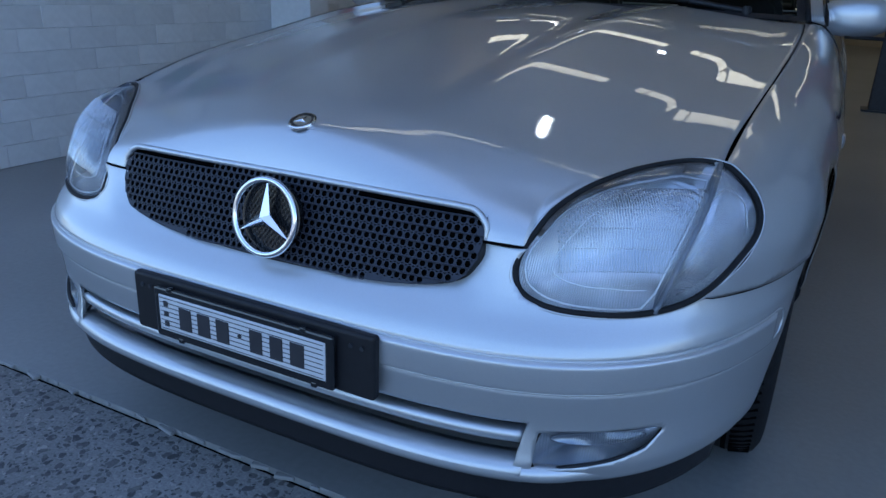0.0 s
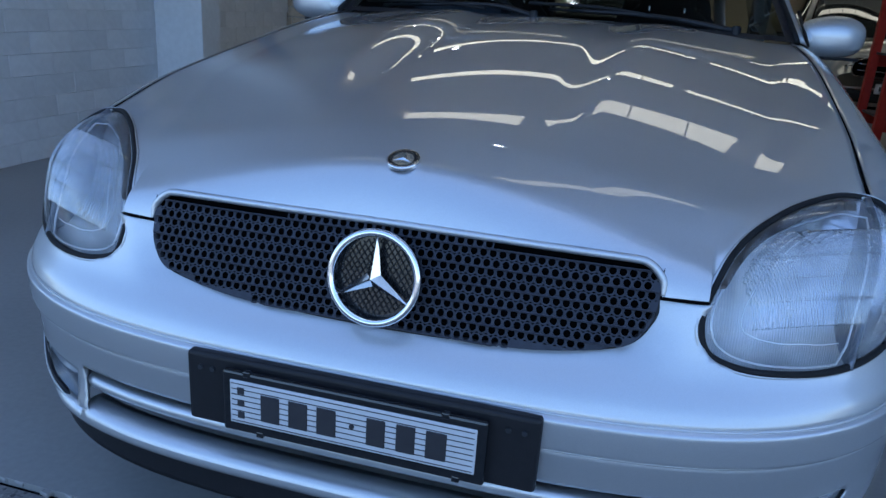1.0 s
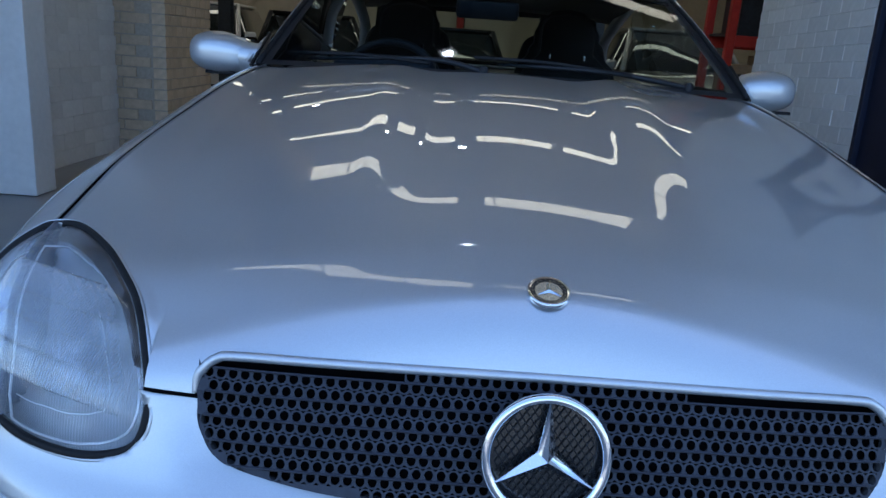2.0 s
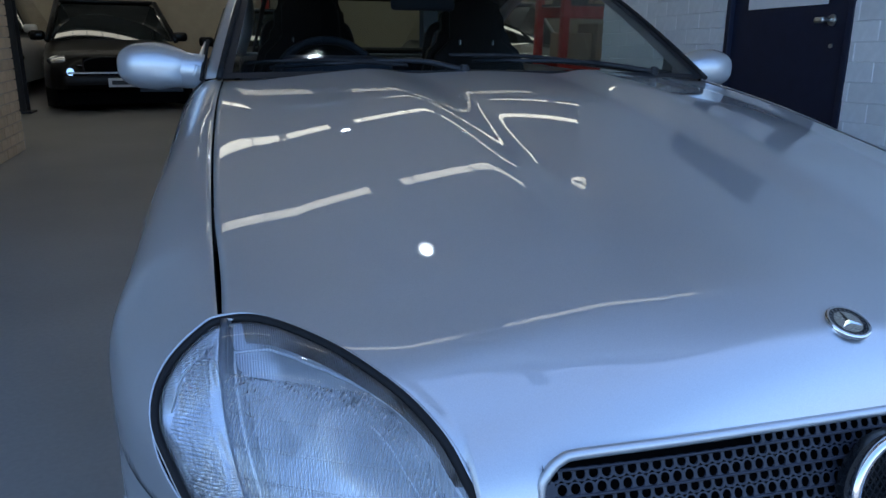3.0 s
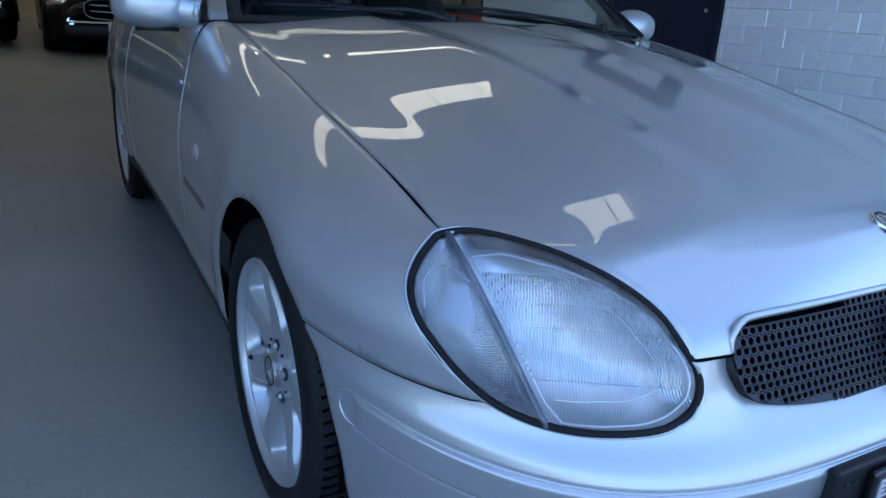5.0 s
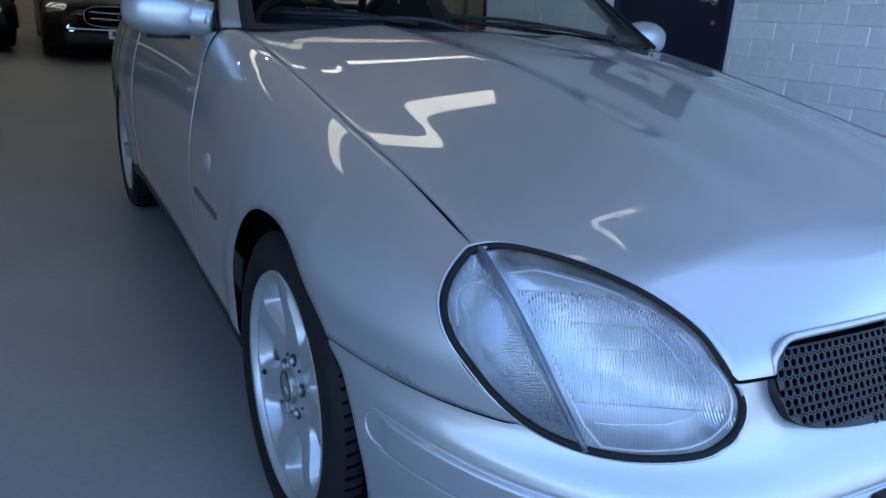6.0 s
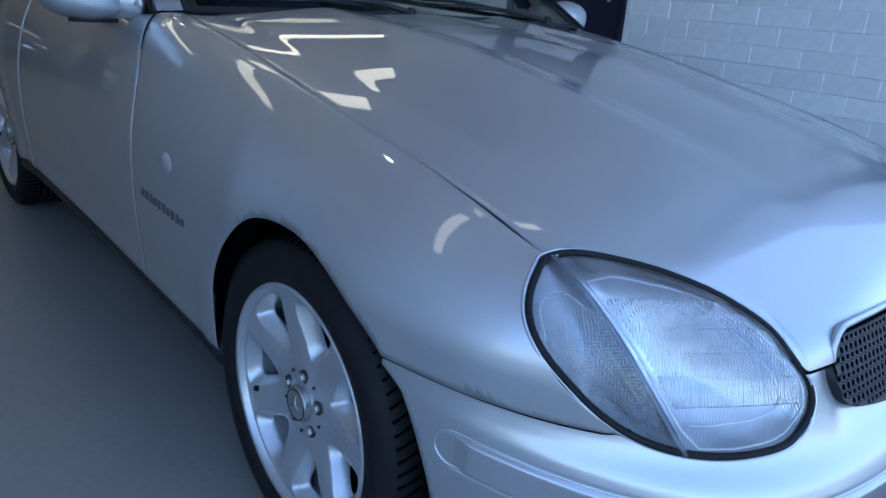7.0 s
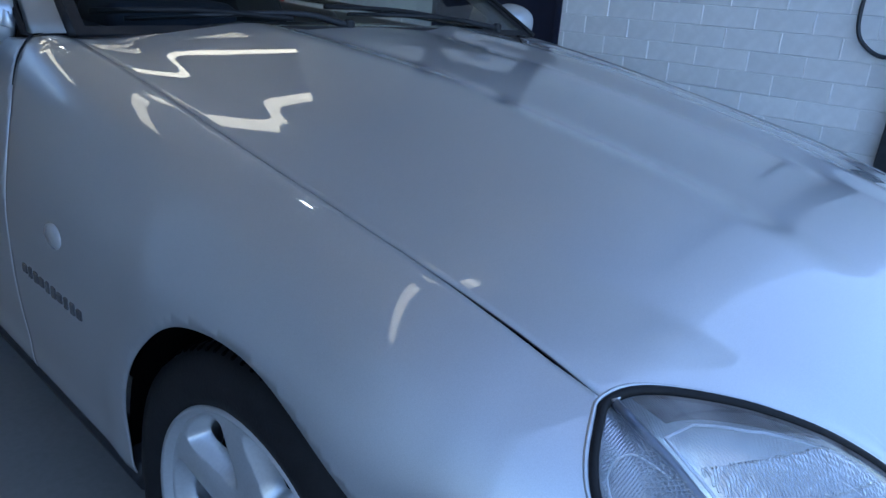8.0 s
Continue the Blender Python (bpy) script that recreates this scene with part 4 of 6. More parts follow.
for k in (-1, 0, 1):
    part("plate_bar", box_bm((0.011, 0.002, 0.011), (-0.168, PLY - 0.0212, PLZ + k * 0.020), 0.0008, 1), PLATE_INK, plate)
for x in (-0.245, -0.225, 0.225, 0.247):
    part("screw", cyl_bm(0.004, 0.004, (x, PLY - 0.003, PLZ + 0.035), (90, 0, 0), 12), STEEL, holder)
for x in (-0.16, 0.14):
    part("clip", box_bm((0.012, 0.010, 0.010), (x, PLY - 0.014, PLZ + 0.046), 0.002), GLOSS_BLACK, holder)
    part("clip", box_bm((0.012, 0.010, 0.010), (x + 0.02, PLY - 0.014, PLZ - 0.050), 0.002), GLOSS_BLACK, holder)


# -- headlights --
def headlight(sd):
    h = new("headlight")
    h.parent = car
    tagged(h, "clear glass headlight with built-in indicator in black seal")
    line = flip(HL_LINE, sd)
    c = np.array((sd * 0.618, 0.150, 0.632))
    nrm = np.array((sd * 0.42, -0.75, 0.50))
    nrm = nrm / np.linalg.norm(nrm)

    def turned(f):
        return f if sd > 0 else [k[::-1] for k in f]

    v, f = polar_patch(c + (line - c) * 0.972, c, 0.042, nrm, 16, 0.75)
    mesh_ob("lens", v, turned(f), LENS, h, "clear headlight glass").visible_shadow = False
    lens_v = np.array(v)
    v, f = tube(c + (line - c) * 0.988 + nrm * 0.001, 0.0054, 10, True)
    mesh_ob("seal", v, f, RUBBER, h, "black rubber seal")
    v, f = tube(c + (line - c) * 1.024 + nrm * 0.0010, 0.0024, 8, True)
    mesh_ob("bezel", v, f, SILVER, h, "thin silver bezel")
    # pressed reflector sheets behind the glass, lamp and indicator
    top, bot = np.array((sd * 0.693, 0.325, 0.728)), np.array((sd * 0.664, 0.106, 0.552))
    side = np.cross(bot - top, nrm) * sd
    sheet_c, sheet_line = c - nrm * 0.004, c + (line - c) * 0.965 - nrm * 0.004
    v, f = polar_patch(sheet_line, sheet_c, 0.012, nrm, 26, 0.9)
    v = np.array(v)
    n = len(line)

    def on_sheet(p, lift):
        """Point p moved along the lamp's axis onto the reflector, then lifted off it."""
        flat = (v - p) - ((v - p) @ nrm)[:, None] * nrm
        i_ = np.argsort((flat ** 2).sum(1))[:4]
        return p + nrm * (((v[i_] - p) @ nrm).mean() + lift)

    def polar(k, r):
        """Point of the sheet at outline position k (of 13) and radius r."""
        p = sheet_line[int(round(k * 8)) % n]
        return on_sheet(sheet_c + (p - sheet_c) * r, 0.004)

    deep, _ = polar_patch(sheet_line, sheet_c, -0.050, nrm, 26, 1.0)
    cup, _ = polar_patch(sheet_line, sheet_c, -0.036, nrm, 26, 1.0)
    lamp = [k for k in f if (v[list(k)].mean(0) - top) @ side > 0]
    ind = [k for k in f if (v[list(k)].mean(0) - top) @ side <= 0]
    mesh_ob("lamp_reflector", deep, turned(lamp), FLUTED_V, h, "bright fluted reflector")
    mesh_ob("indicator_reflector", cup, turned(ind), FLUTED_X, h, "clear prism indicator")
    ks = np.linspace(-0.15, 4.3, 40)
    bv, bf = [], []
    for k in ks:
        p = line[int(round(k * 8)) % n]
        w_ = float(np.interp(k, [0.0, 2.0, 4.3], [0.165, 0.115, 0.045]))
        for s_ in (0.955, 0.955 - w_ / 2, 0.955 - w_):
            bv.append(c + (p - c) * s_ + nrm * 0.034 * (1 - s_ * s_) ** 0.75)
    for i in range(len(ks) - 1):
        bf += [(3 * i + k, 3 * i + k + 1, 3 * i + k + 4, 3 * i + k + 3) for k in range(2)]
    mesh_ob("lamp_hood", bv, bf, BRONZE, h, "dark ribbed upper band inside the lamp")
    pts = [on_sheet(top + (bot - top) * t, 0.006) for t in np.linspace(-0.02, 1.05, 18)]
    v2, f2 = tube(pts, 0.0050, 8)
    mesh_ob("divider", v2, f2, LAMP_BOX, h)
    wall_ = [q_ + nrm * o_ for q_ in pts for o_ in (0.0, -0.062)]
    mesh_ob("divider_wall", wall_, [(2 * i, 2 * i + 2, 2 * i + 3, 2 * i + 1) for i in range(len(pts) - 1)], LAMP_BOX, h, thick=0.003)
    # moulded outline of the main optic, its glint painted near-white, closed along the divider, and the inner outline
    off = np.array((-sd * 0.014, -0.002, 0.0))
    kk = np.linspace(0.30, 7.80, 46)
    rr = np.interp(kk, [0.3, 1.0, 2.0, 3.5, 4.6, 5.3, 6.0, 7.0, 7.8], [0.79, 0.80, 0.86, 0.92, 0.945, 0.945, 0.93, 0.935, 0.945])
    loop = [polar(k, r_) for k, r_ in zip(kk, rr)] + [on_sheet(top + off + (bot - top) * t, 0.004) for t in np.linspace(0.93, 0.14, 14)]
    v2, f2 = tube(loop, 0.0018, 6, True)
    mesh_ob("optic_edge", v2, f2, OPTIC_GLINT, h)
    kk = np.linspace(2.9, 7.9, 26)
    rr = np.interp(kk, [2.9, 4.0, 4.9, 5.6, 6.2, 7.0, 7.9], [0.66, 0.66, 0.70, 0.74, 0.70, 0.66, 0.70])
    v2, f2 = tube([polar(k, r_) for k, r_ in zip(kk, rr)], 0.0009, 6)
    mesh_ob("optic_edge", v2, f2, OPTIC_GLINT, h)
    # moulded flutes on the back of the glass: stepped blocks in the lamp, a fine lattice in the indicator
    up_ = np.array((0, 0, 1.0)) - nrm * nrm[2]
    up_ = up_ / np.linalg.norm(up_)
    across = np.cross(nrm, up_) * sd
    rim2 = [((p - c) @ across * sd, (p - c) @ up_) for p in c + (line - c) * 0.84]
    flat_ = np.c_[(lens_v - c) @ across * sd, (lens_v - c) @ up_]
    rise_ = (lens_v - c) @ nrm
    cut_n = np.cross(bot - top, nrm) * sd
    cut_n = cut_n / np.linalg.norm(cut_n)

    def flute(a0, b0, a1, b1, r, gap, back):
        """One rib from (a0, b0) to (a1, b1) across and up the glass, kept where it lies inside the lamp."""
        run = []
        for t in np.linspace(0, 1, 15 if gap > 0 else 70):
            a_, b_ = a0 + (a1 - a0) * t, b0 + (b1 - b0) * t
            i_ = np.argsort((flat_[:, 0] - a_) ** 2 + (flat_[:, 1] - b_) ** 2)[:4]
            p = c + across * sd * a_ + up_ * b_ + nrm * (rise_[i_].mean() - back)
            if bool(inside(rim2, np.array([a_]), np.array([b_]))[0]) and (p - top) @ cut_n * gap > 0.009:
                run.append(p)
        return tube(run, r, 5) if len(run) > 2 else ([], [])

    for name, material, gap, ribs in (
            ("lens_fluting", FLUTE_GLASS, 1, [(a_ + 0.0013 * k_, b0_, a_ + 0.0013 * k_, b1_, 0.0015) for k_, (b0_, b1_, a0_, a1_) in enumerate(
                ((0.047, 0.085, -0.17, 0.13), (0.016, 0.046, -0.17, 0.13), (-0.015, 0.015, -0.17, 0.13), (-0.052, -0.016, -0.17, 0.13))) for a_ in np.arange(a0_, a1_, 0.0041)]),
            ("prism_lattice", FLUTE_GLASS, -1, [(a_, -0.12, a_, 0.12, 0.0009) for a_ in np.arange(-0.16, 0.16, 0.0042)] + [(-0.16, b_, 0.16, b_, 0.0009) for b_ in np.arange(-0.12, 0.12, 0.0042)])):
        fv, ff = [], []
        for a0_, b0_, a1_, b1_, r_ in ribs:
            v2, f2 = flute(a0_, b0_, a1_, b1_, r_, gap, 0.0022)
            ff += [tuple(i_ + len(fv) for i_ in k_) for k_ in f2]
            fv += [tuple(p) for p in v2]
        if fv:
            mesh_ob(name, fv, ff, material, h, "fine moulded glass ribs").visible_shadow = False
    arc_ = [on_sheet(np.array((sd * x_, y_, z_)), -0.006) for x_, y_, z_ in spline([(0.757, 0.268, 0.652), (0.746, 0.290, 0.690), (0.712, 0.292, 0.700), (0.693, 0.262, 0.682)], 6)]
    v2, f2 = tube(arc_, 0.0011, 6)
    mesh_ob("indicator_arc", v2, f2, OPTIC_GLINT, h)
    bm = bmesh.new()
    bmesh.ops.create_uvsphere(bm, u_segments=20, v_segments=12, radius=0.0100)
    bmesh.ops.scale(bm, vec=(0.8, 1.5, 1.3), verts=bm.verts)
    bmesh.ops.translate(bm, vec=tuple(on_sheet(np.array((sd * 0.738, 0.282, 0.694)), -0.026)), verts=bm.verts)
    part("indicator_bulb", bm, AMBER, h, "amber indicator bulb", True)
    return h


for sd in (1, -1):
    headlight(sd)

# -- flanks --
OUTER = HL_LINE[66:98][np.argsort(HL_LINE[66:98, 1])]


def fender_top(y):
    """Upper edge of the fender: along the lamp first, then the hood joint."""
    if y > 0.335:
        return 9.0
    return float(np.interp(y, OUTER[:, 1], OUTER[:, 2]))


JOINT_Y = curve([0.15, 0.55, 0.70, 0.80, 0.85, 0.90, 1.0], [1.497, 1.498, 1.502, 1.522, 1.553, 1.592, 1.66])
for sd in (1, -1):
    edge = [(float(JOINT_Y(z_)), z_) for z_ in np.linspace(0.15, 1.0, 40)]
    cutoff = [(-0.1, 0.5575), (0.190, 0.5575)] + [(HUB_Y + float(arch_r(t)) * math.cos(t), HUB_Z + float(arch_r(t)) * math.sin(t)) for t in np.linspace(math.pi - 0.72, 0.0, 50)] + [(HUB_Y + 0.306, 0.05), (-0.1, 0.05)]
    flank_panel("front_fender", 0.14, 1.66, [cutoff, [(y_ - 0.002, z_) for y_, z_ in edge] + [(1.9, 1.0), (1.9, 0.15)]], car, sd, step=0.008, low=0.285, top_z=fender_top)
    rear_arch = arc(HUB_Y + WHEELBASE, HUB_Z, ARCH_R, 180, 0, 50) + [(HUB_Y + WHEELBASE + ARCH_R, 0.05), (HUB_Y + WHEELBASE - ARCH_R, 0.05)]
    door = flank_panel("door", 1.46, 2.62, [[(y_ + 0.002, z_) for y_, z_ in edge] + [(1.2, 1.0), (1.2, 0.15)]], car, sd, "silver car door", step=0.012, low=0.285)
    flank_panel("rear_quarter", 2.626, 3.95, [rear_arch], car, sd, step=0.03, low=0.285)
    # sill below the door
    xs = [(sd * (float(flank_x(y, 0.28)) - 0.030), y, 0.268) for y in np.linspace(1.06, 2.80, 12)]
    v, f = tube(xs, 0.034, 10)
    mesh_ob("sill", v, f, BLACK_TRIM, car, "black side sill")
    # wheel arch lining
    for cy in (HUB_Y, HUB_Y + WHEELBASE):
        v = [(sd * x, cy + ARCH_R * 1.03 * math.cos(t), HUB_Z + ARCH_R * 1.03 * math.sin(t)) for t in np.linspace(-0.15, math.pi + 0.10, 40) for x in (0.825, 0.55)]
        mesh_ob("arch_liner", v, [(2 * i, 2 * i + 1, 2 * i + 3, 2 * i + 2) for i in range(39)], SHADE_BLACK, car, "black wheel arch lining", thick=0.006)
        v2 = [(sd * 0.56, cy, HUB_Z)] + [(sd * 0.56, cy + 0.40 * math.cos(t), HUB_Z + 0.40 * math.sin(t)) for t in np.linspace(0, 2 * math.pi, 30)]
        mesh_ob("arch_liner", v2, [(0, i, i + 1) for i in range(1, 30)], SHADE_BLACK, car, "black wheel arch lining")
    # dark joints
    line = [(sd * (float(gap_x(y)) + 0.0005), y, shoulder(float(y))[1] - 0.0035) for y in np.linspace(0.328, 1.52, 50)]
    v, f = tube(line, 0.0027, 6)
    mesh_ob("hood_joint", v, f, SHADE_BLACK, car, "dark panel gap")
    pts = []
    for y in np.r_[np.linspace(0.150, 0.176, 8)[:-1], np.linspace(0.176, 0.478, 40)]:
        z_ = 0.5570 + 0.011 * max(0.0, (0.176 - y) / 0.026) ** 2
        sx, sz = section(float(y), 120, 80)
        skin = float(HALF_W(z_)) * (1 - min(1.0, (YC - y) / (YC - float(NOSE_Y(z_)))) ** 2) ** (1 / NPOW)
        pts.append((sd * (max(float(np.interp(-z_, -sz, sx)), skin) + 0.0005), y, z_))
    v, f = tube(pts, 0.0014, 6)
    mesh_ob("bumper_joint", v, f, SHADE_BLACK, car, "dark panel gap")
    pts = []
    for z_ in np.linspace(0.29, 0.85, 40):
        sx, sz = section(float(JOINT_Y(z_)), 60, 30)
        pts.append((sd * (float(np.interp(-z_, -sz, sx)) - 0.0035), float(JOINT_Y(z_)), z_))
    v, f = tube(pts, 0.0028, 6)
    mesh_ob("door_joint", v, f, SHADE_BLACK, car, "dark panel gap")
    v, f = tube([(sd * (0.703 + 0.050 * t_), 1.533 + 0.084 * t_, 0.9365 - 0.012 * t_ * t_) for t_ in np.linspace(0, 1, 8)], 0.0024, 6)
    mesh_ob("pillar_joint", v, f, SHADE_BLACK, car, "dark panel gap")
    pts = []
    for z_ in np.linspace(0.845, 0.925, 8):
        sx, sz = section(float(JOINT_Y(z_)), 60, 30)
        pts.append((sd * float(np.interp(-z_, -sz, sx)), float(JOINT_Y(z_)), z_))
    pts += [(sd * 0.757, 1.619, 0.928), (sd * 0.750, 1.680, 0.968), (sd * 0.738, 1.780, 1.028)]
    v, f = tube(pts, np.r_[np.linspace(0.003, 0.0055, 8), 0.0055, 0.0055, 0.0055], 6)
    mesh_ob("door_seal", v, f, RUBBER, car, "black rubber at the door's front edge")
    # gap between hood cheek and bumper
    pts = [(sd * x, float(front_edge(np.array(x), 0.6215)) + 0.002, 0.6215) for x in np.linspace(0.396, 0.460, 8)]
    v, f = tube(pts, 0.003, 6)
    mesh_ob("nose_joint", v, f, SHADE_BLACK, car, "dark panel gap")
    # side repeater
    rx = float(np.interp(-0.642, -section(1.28)[1], section(1.28)[0]))
    bm = bmesh.new()
    bmesh.ops.create_uvsphere(bm, u_segments=20, v_segments=12, radius=1.0)
    bmesh.ops.scale(bm, vec=(0.008, 0.037, 0.023), verts=bm.verts)
    bmesh.ops.translate(bm, vec=(sd * rx, 1.278, 0.642), verts=bm.verts)
    part("side_repeater", bm, mat("repeater_lens", (0.42, 0.42, 0.43), 0.15, 0.3, 0.05, 90.0, coat=1.0), car, "clear oval side indicator", True)
    # model lettering as small bars
    for k in range(10):
        y = 1.425 - k * 0.0265
        bx = float(np.interp(-0.535, -section(y, 60, 60)[1], section(y, 60, 60)[0]))
        part("badge_bar", box_bm((0.006, (0.018, 0.013, 0.016)[k % 3], 0.021 if k % 3 else 0.017), (sd * (bx + 0.002), y, 0.535), 0.001, 1), BADGE_DARK, car)


# -- wheels --
def wheel(sd, y):
    w = new("wheel")
    w.parent = car
    w.matrix_basis = pose(sd * 0.816, y, HUB_Z, 0, 0, 0 if sd > 0 else 180)
    prof = [(-0.14, 0.215), (-0.16, 0.235), (-0.165, 0.27), (-0.155, 0.303), (-0.135, 0.312), (-0.06, 0.315), (0.0, 0.312), (0.022, 0.303), (0.034, 0.28), (0.037, 0.26), (0.030, 0.238), (0.018, 0.226)]
    v, f = lathe(prof, 72)
    tyre = mesh_ob("tyre", v, f, RUBBER, w, "black road tyre")
    for k in range(88):
        a = 2 * math.pi * k / 88
        for xo, ln in ((-0.006, 0.044), (-0.124, 0.044)):
            b = box_bm((ln, 0.0042, 0.010), (xo, 0, 0.309), rot=(0, 12, 18))
            bmesh.ops.transform(b, matrix=pose(0, 0, 0, math.degrees(a), 0, 0), verts=b.verts)
            part("tread_groove", b, SHADE_BLACK, tyre)
    for xo in (-0.038, -0.065, -0.092):
        v, f = lathe([(xo - 0.005, 0.3158), (xo + 0.005, 0.3158)], 60)
        mesh_ob("tread_groove", v, f, SHADE_BLACK, tyre)
    v, f = lathe([(-0.14, 0.212), (-0.10, 0.195), (-0.02, 0.208), (0.012, 0.215), (0.026, 0.222), (0.029, 0.2275), (0.020, 0.231)], 72)
    mesh_ob("rim_barrel", v, f, ALLOY, w)
    # spoked face
    nr, nt = 26, 211
    R, T = np.meshgrid(np.linspace(0.020, 0.219, nr), np.linspace(0, 2 * math.pi, nt), indexing="ij")
    hol = []
    SP = 7
    for k in range(SP):
        c = 2 * math.pi * (k + 0.5) / SP
        pts = [(0.098, 0.0), (0.112, -0.14), (0.150, -0.25), (0.190, -0.31), (0.206, -0.24), (0.209, 0.0), (0.206, 0.24), (0.190, 0.31), (0.150, 0.25), (0.112, 0.14)]
        ln = spline([(a_, b_, 0) for a_, b_ in pts], 5, True)
        hol.append([(a_, c + b_) for a_, b_ in ln[:, :2]])
    S = 0.16
    R2, T2, keep = cut(R, T * S, [[(a_, b_ * S) for a_, b_ in h_] for h_ in hol])
    T2 = T2 / S
    prof_x = curve([0.0, 0.04, 0.07, 0.12, 0.17, 0.219], [0.006, 0.006, 0.0, 0.002, 0.008, 0.015])
    ridge = 0.005 * np.cos(SP * T2) * np.clip((R2 - 0.08) / 0.05, 0, 1) * np.clip((0.212 - R2) / 0.03, 0, 1)
    V = np.c_[(prof_x(R2) + ridge).ravel(), (R2 * np.cos(T2)).ravel(), (R2 * np.sin(T2)).ravel()]
    face = mesh_ob("rim_face", V, grid_faces(nr, nt, keep), ALLOY, w, "silver seven-spoke alloy", thick=0.006)
    # scooped pockets between the spokes, each narrowing to a hole
    for k, h_ in enumerate(hol):
        mid_t, ring_n, pv = 2 * math.pi * (k + 0.5) / SP, len(h_), []
        for q_, deep_ in ((1.0, 0.001), (0.95, 0.005), (0.86, 0.013), (0.75, 0.022), (0.72, 0.029)):
            for r_, t_ in h_:
                r2, t2 = 0.170 + (r_ - 0.170) * q_, mid_t + (t_ - mid_t) * (q_ if q_ > 0.9 else q_ * 0.95)
                x2 = float(prof_x(r_)) + 0.005 * math.cos(SP * t_) * min(1.0, max(0.0, (r_ - 0.08) / 0.05)) * min(1.0, max(0.0, (0.212 - r_) / 0.03))
                pv.append((x2 - deep_, r2 * math.cos(t2), r2 * math.sin(t2)))
        pf = [(i_ * ring_n + j_, i_ * ring_n + (j_ + 1) % ring_n, (i_ + 1) * ring_n + (j_ + 1) % ring_n, (i_ + 1) * ring_n + j_) for i_ in range(4) for j_ in range(ring_n)]
        mesh_ob("spoke_pocket", pv, pf, ALLOY, face)
    part("brake_disc", cyl_bm(0.13, 0.02, (-0.085, 0, 0), (0, 90, 0), 40), STEEL, w)
    # added black disc gives the openings their inner shade
    part("wheel_back", cyl_bm(0.196, 0.01, (-0.062, 0, 0), (0, 90, 0), 40), SHADE_BLACK, w, "black disc for the shade inside the wheel")
    part("hub_cap", cyl_bm(0.035, 0.014, (0.012, 0, 0), (0, 90, 0), 32, bevel=0.003), SATIN, w)
    three_arm = three_point("cap_star", 0.022, 0.003, w, (0.0195, 0, 0), 0, CHROME)
    three_arm.matrix_basis = pose(0.0195, 0, 0) @ pose(0, 0, 0, 0, 0, 90)
    v, f = tube([(0.0195, 0.030 * math.cos(t_), 0.030 * math.sin(t_)) for t_ in np.linspace(0, 2 * math.pi, 32, endpoint=False)], 0.0012, 6, True)
    mesh_ob("cap_ring", v, f, STEEL, w)
    for k in range(5):
        a = 2 * math.pi * k / 5 + 0.3
        cy_, cz_ = 0.054 * math.cos(a), 0.054 * math.sin(a)
        # flat dark disc paints the shade of the bolt's recess
        part("lug_pocket", cyl_bm(0.0135, 0.004, (0.0035, cy_, cz_), (0, 90, 0), 20), STEEL, w)
        part("lug_bolt", cyl_bm(0.0088, 0.012, (0.006, cy_, cz_), (0, 90, 0), 6, bevel=0.0015), SATIN, w)
        a += math.pi / 5
        part("lug_hole", cyl_bm(0.0032, 0.004, (0.0045, 0.062 * math.cos(a), 0.062 * math.sin(a)), (0, 90, 0), 10), STEEL, w)
    part("valve", cyl_bm(0.006, 0.03, (0.004, -0.165, -0.06), (0, 60, 0), 8), RUBBER, w)
    return w


for sd in (1, -1):
    for y in (HUB_Y, HUB_Y + WHEELBASE):
        wheel(sd, y)

# -- windscreen, pillars, roof, tail --
WS_BASE_Y, WS_TOP_Y = curve([-0.72, 0, 0.72], [1.525, 1.49, 1.525]), curve([-0.62, 0, 0.62], [2.17, 2.11, 2.17])


def screen(u, v):
    """Windscreen sheet: u across -1..1, v from base to top."""
    xb, xt = 0.712 * u, 0.605 * u
    x = xb + (xt - xb) * v
    y = WS_BASE_Y(xb) + (WS_TOP_Y(xt) - WS_BASE_Y(xb)) * v
    z = 0.935 + 0.010 * (1 - u * u) + 0.325 * v + 0.014 * 4 * v * (1 - v) + 0.02 * (1 - u * u) * v
    return x, y, z


U, V = np.meshgrid(np.linspace(-1, 1, 30), np.linspace(0, 1, 16), indexing="ij")
X, Y, Z = screen(U, V)
ws = mesh_ob("windscreen", np.c_[X.ravel(), Y.ravel(), Z.ravel()], grid_faces(*U.shape), GLASS, car, "clear laminated windscreen")
ws.visible_shadow = False
for name, ur, vr in (("screen_band", (-1, 1), (0.90, 1.0)), ("screen_band", (-1, -0.955), (0, 1)), ("screen_band", (0.955, 1), (0, 1)), ("screen_band", (-1, 1), (0, 0.035))):
    U, V = np.meshgrid(np.linspace(*ur, 24), np.linspace(*vr, 12), indexing="ij")
    X, Y, Z = screen(U, V)
    mesh_ob(name, np.c_[X.ravel(), Y.ravel() - 0.003, Z.ravel() + 0.002], grid_faces(*U.shape), BLACK_TRIM, car, "black screen edge")
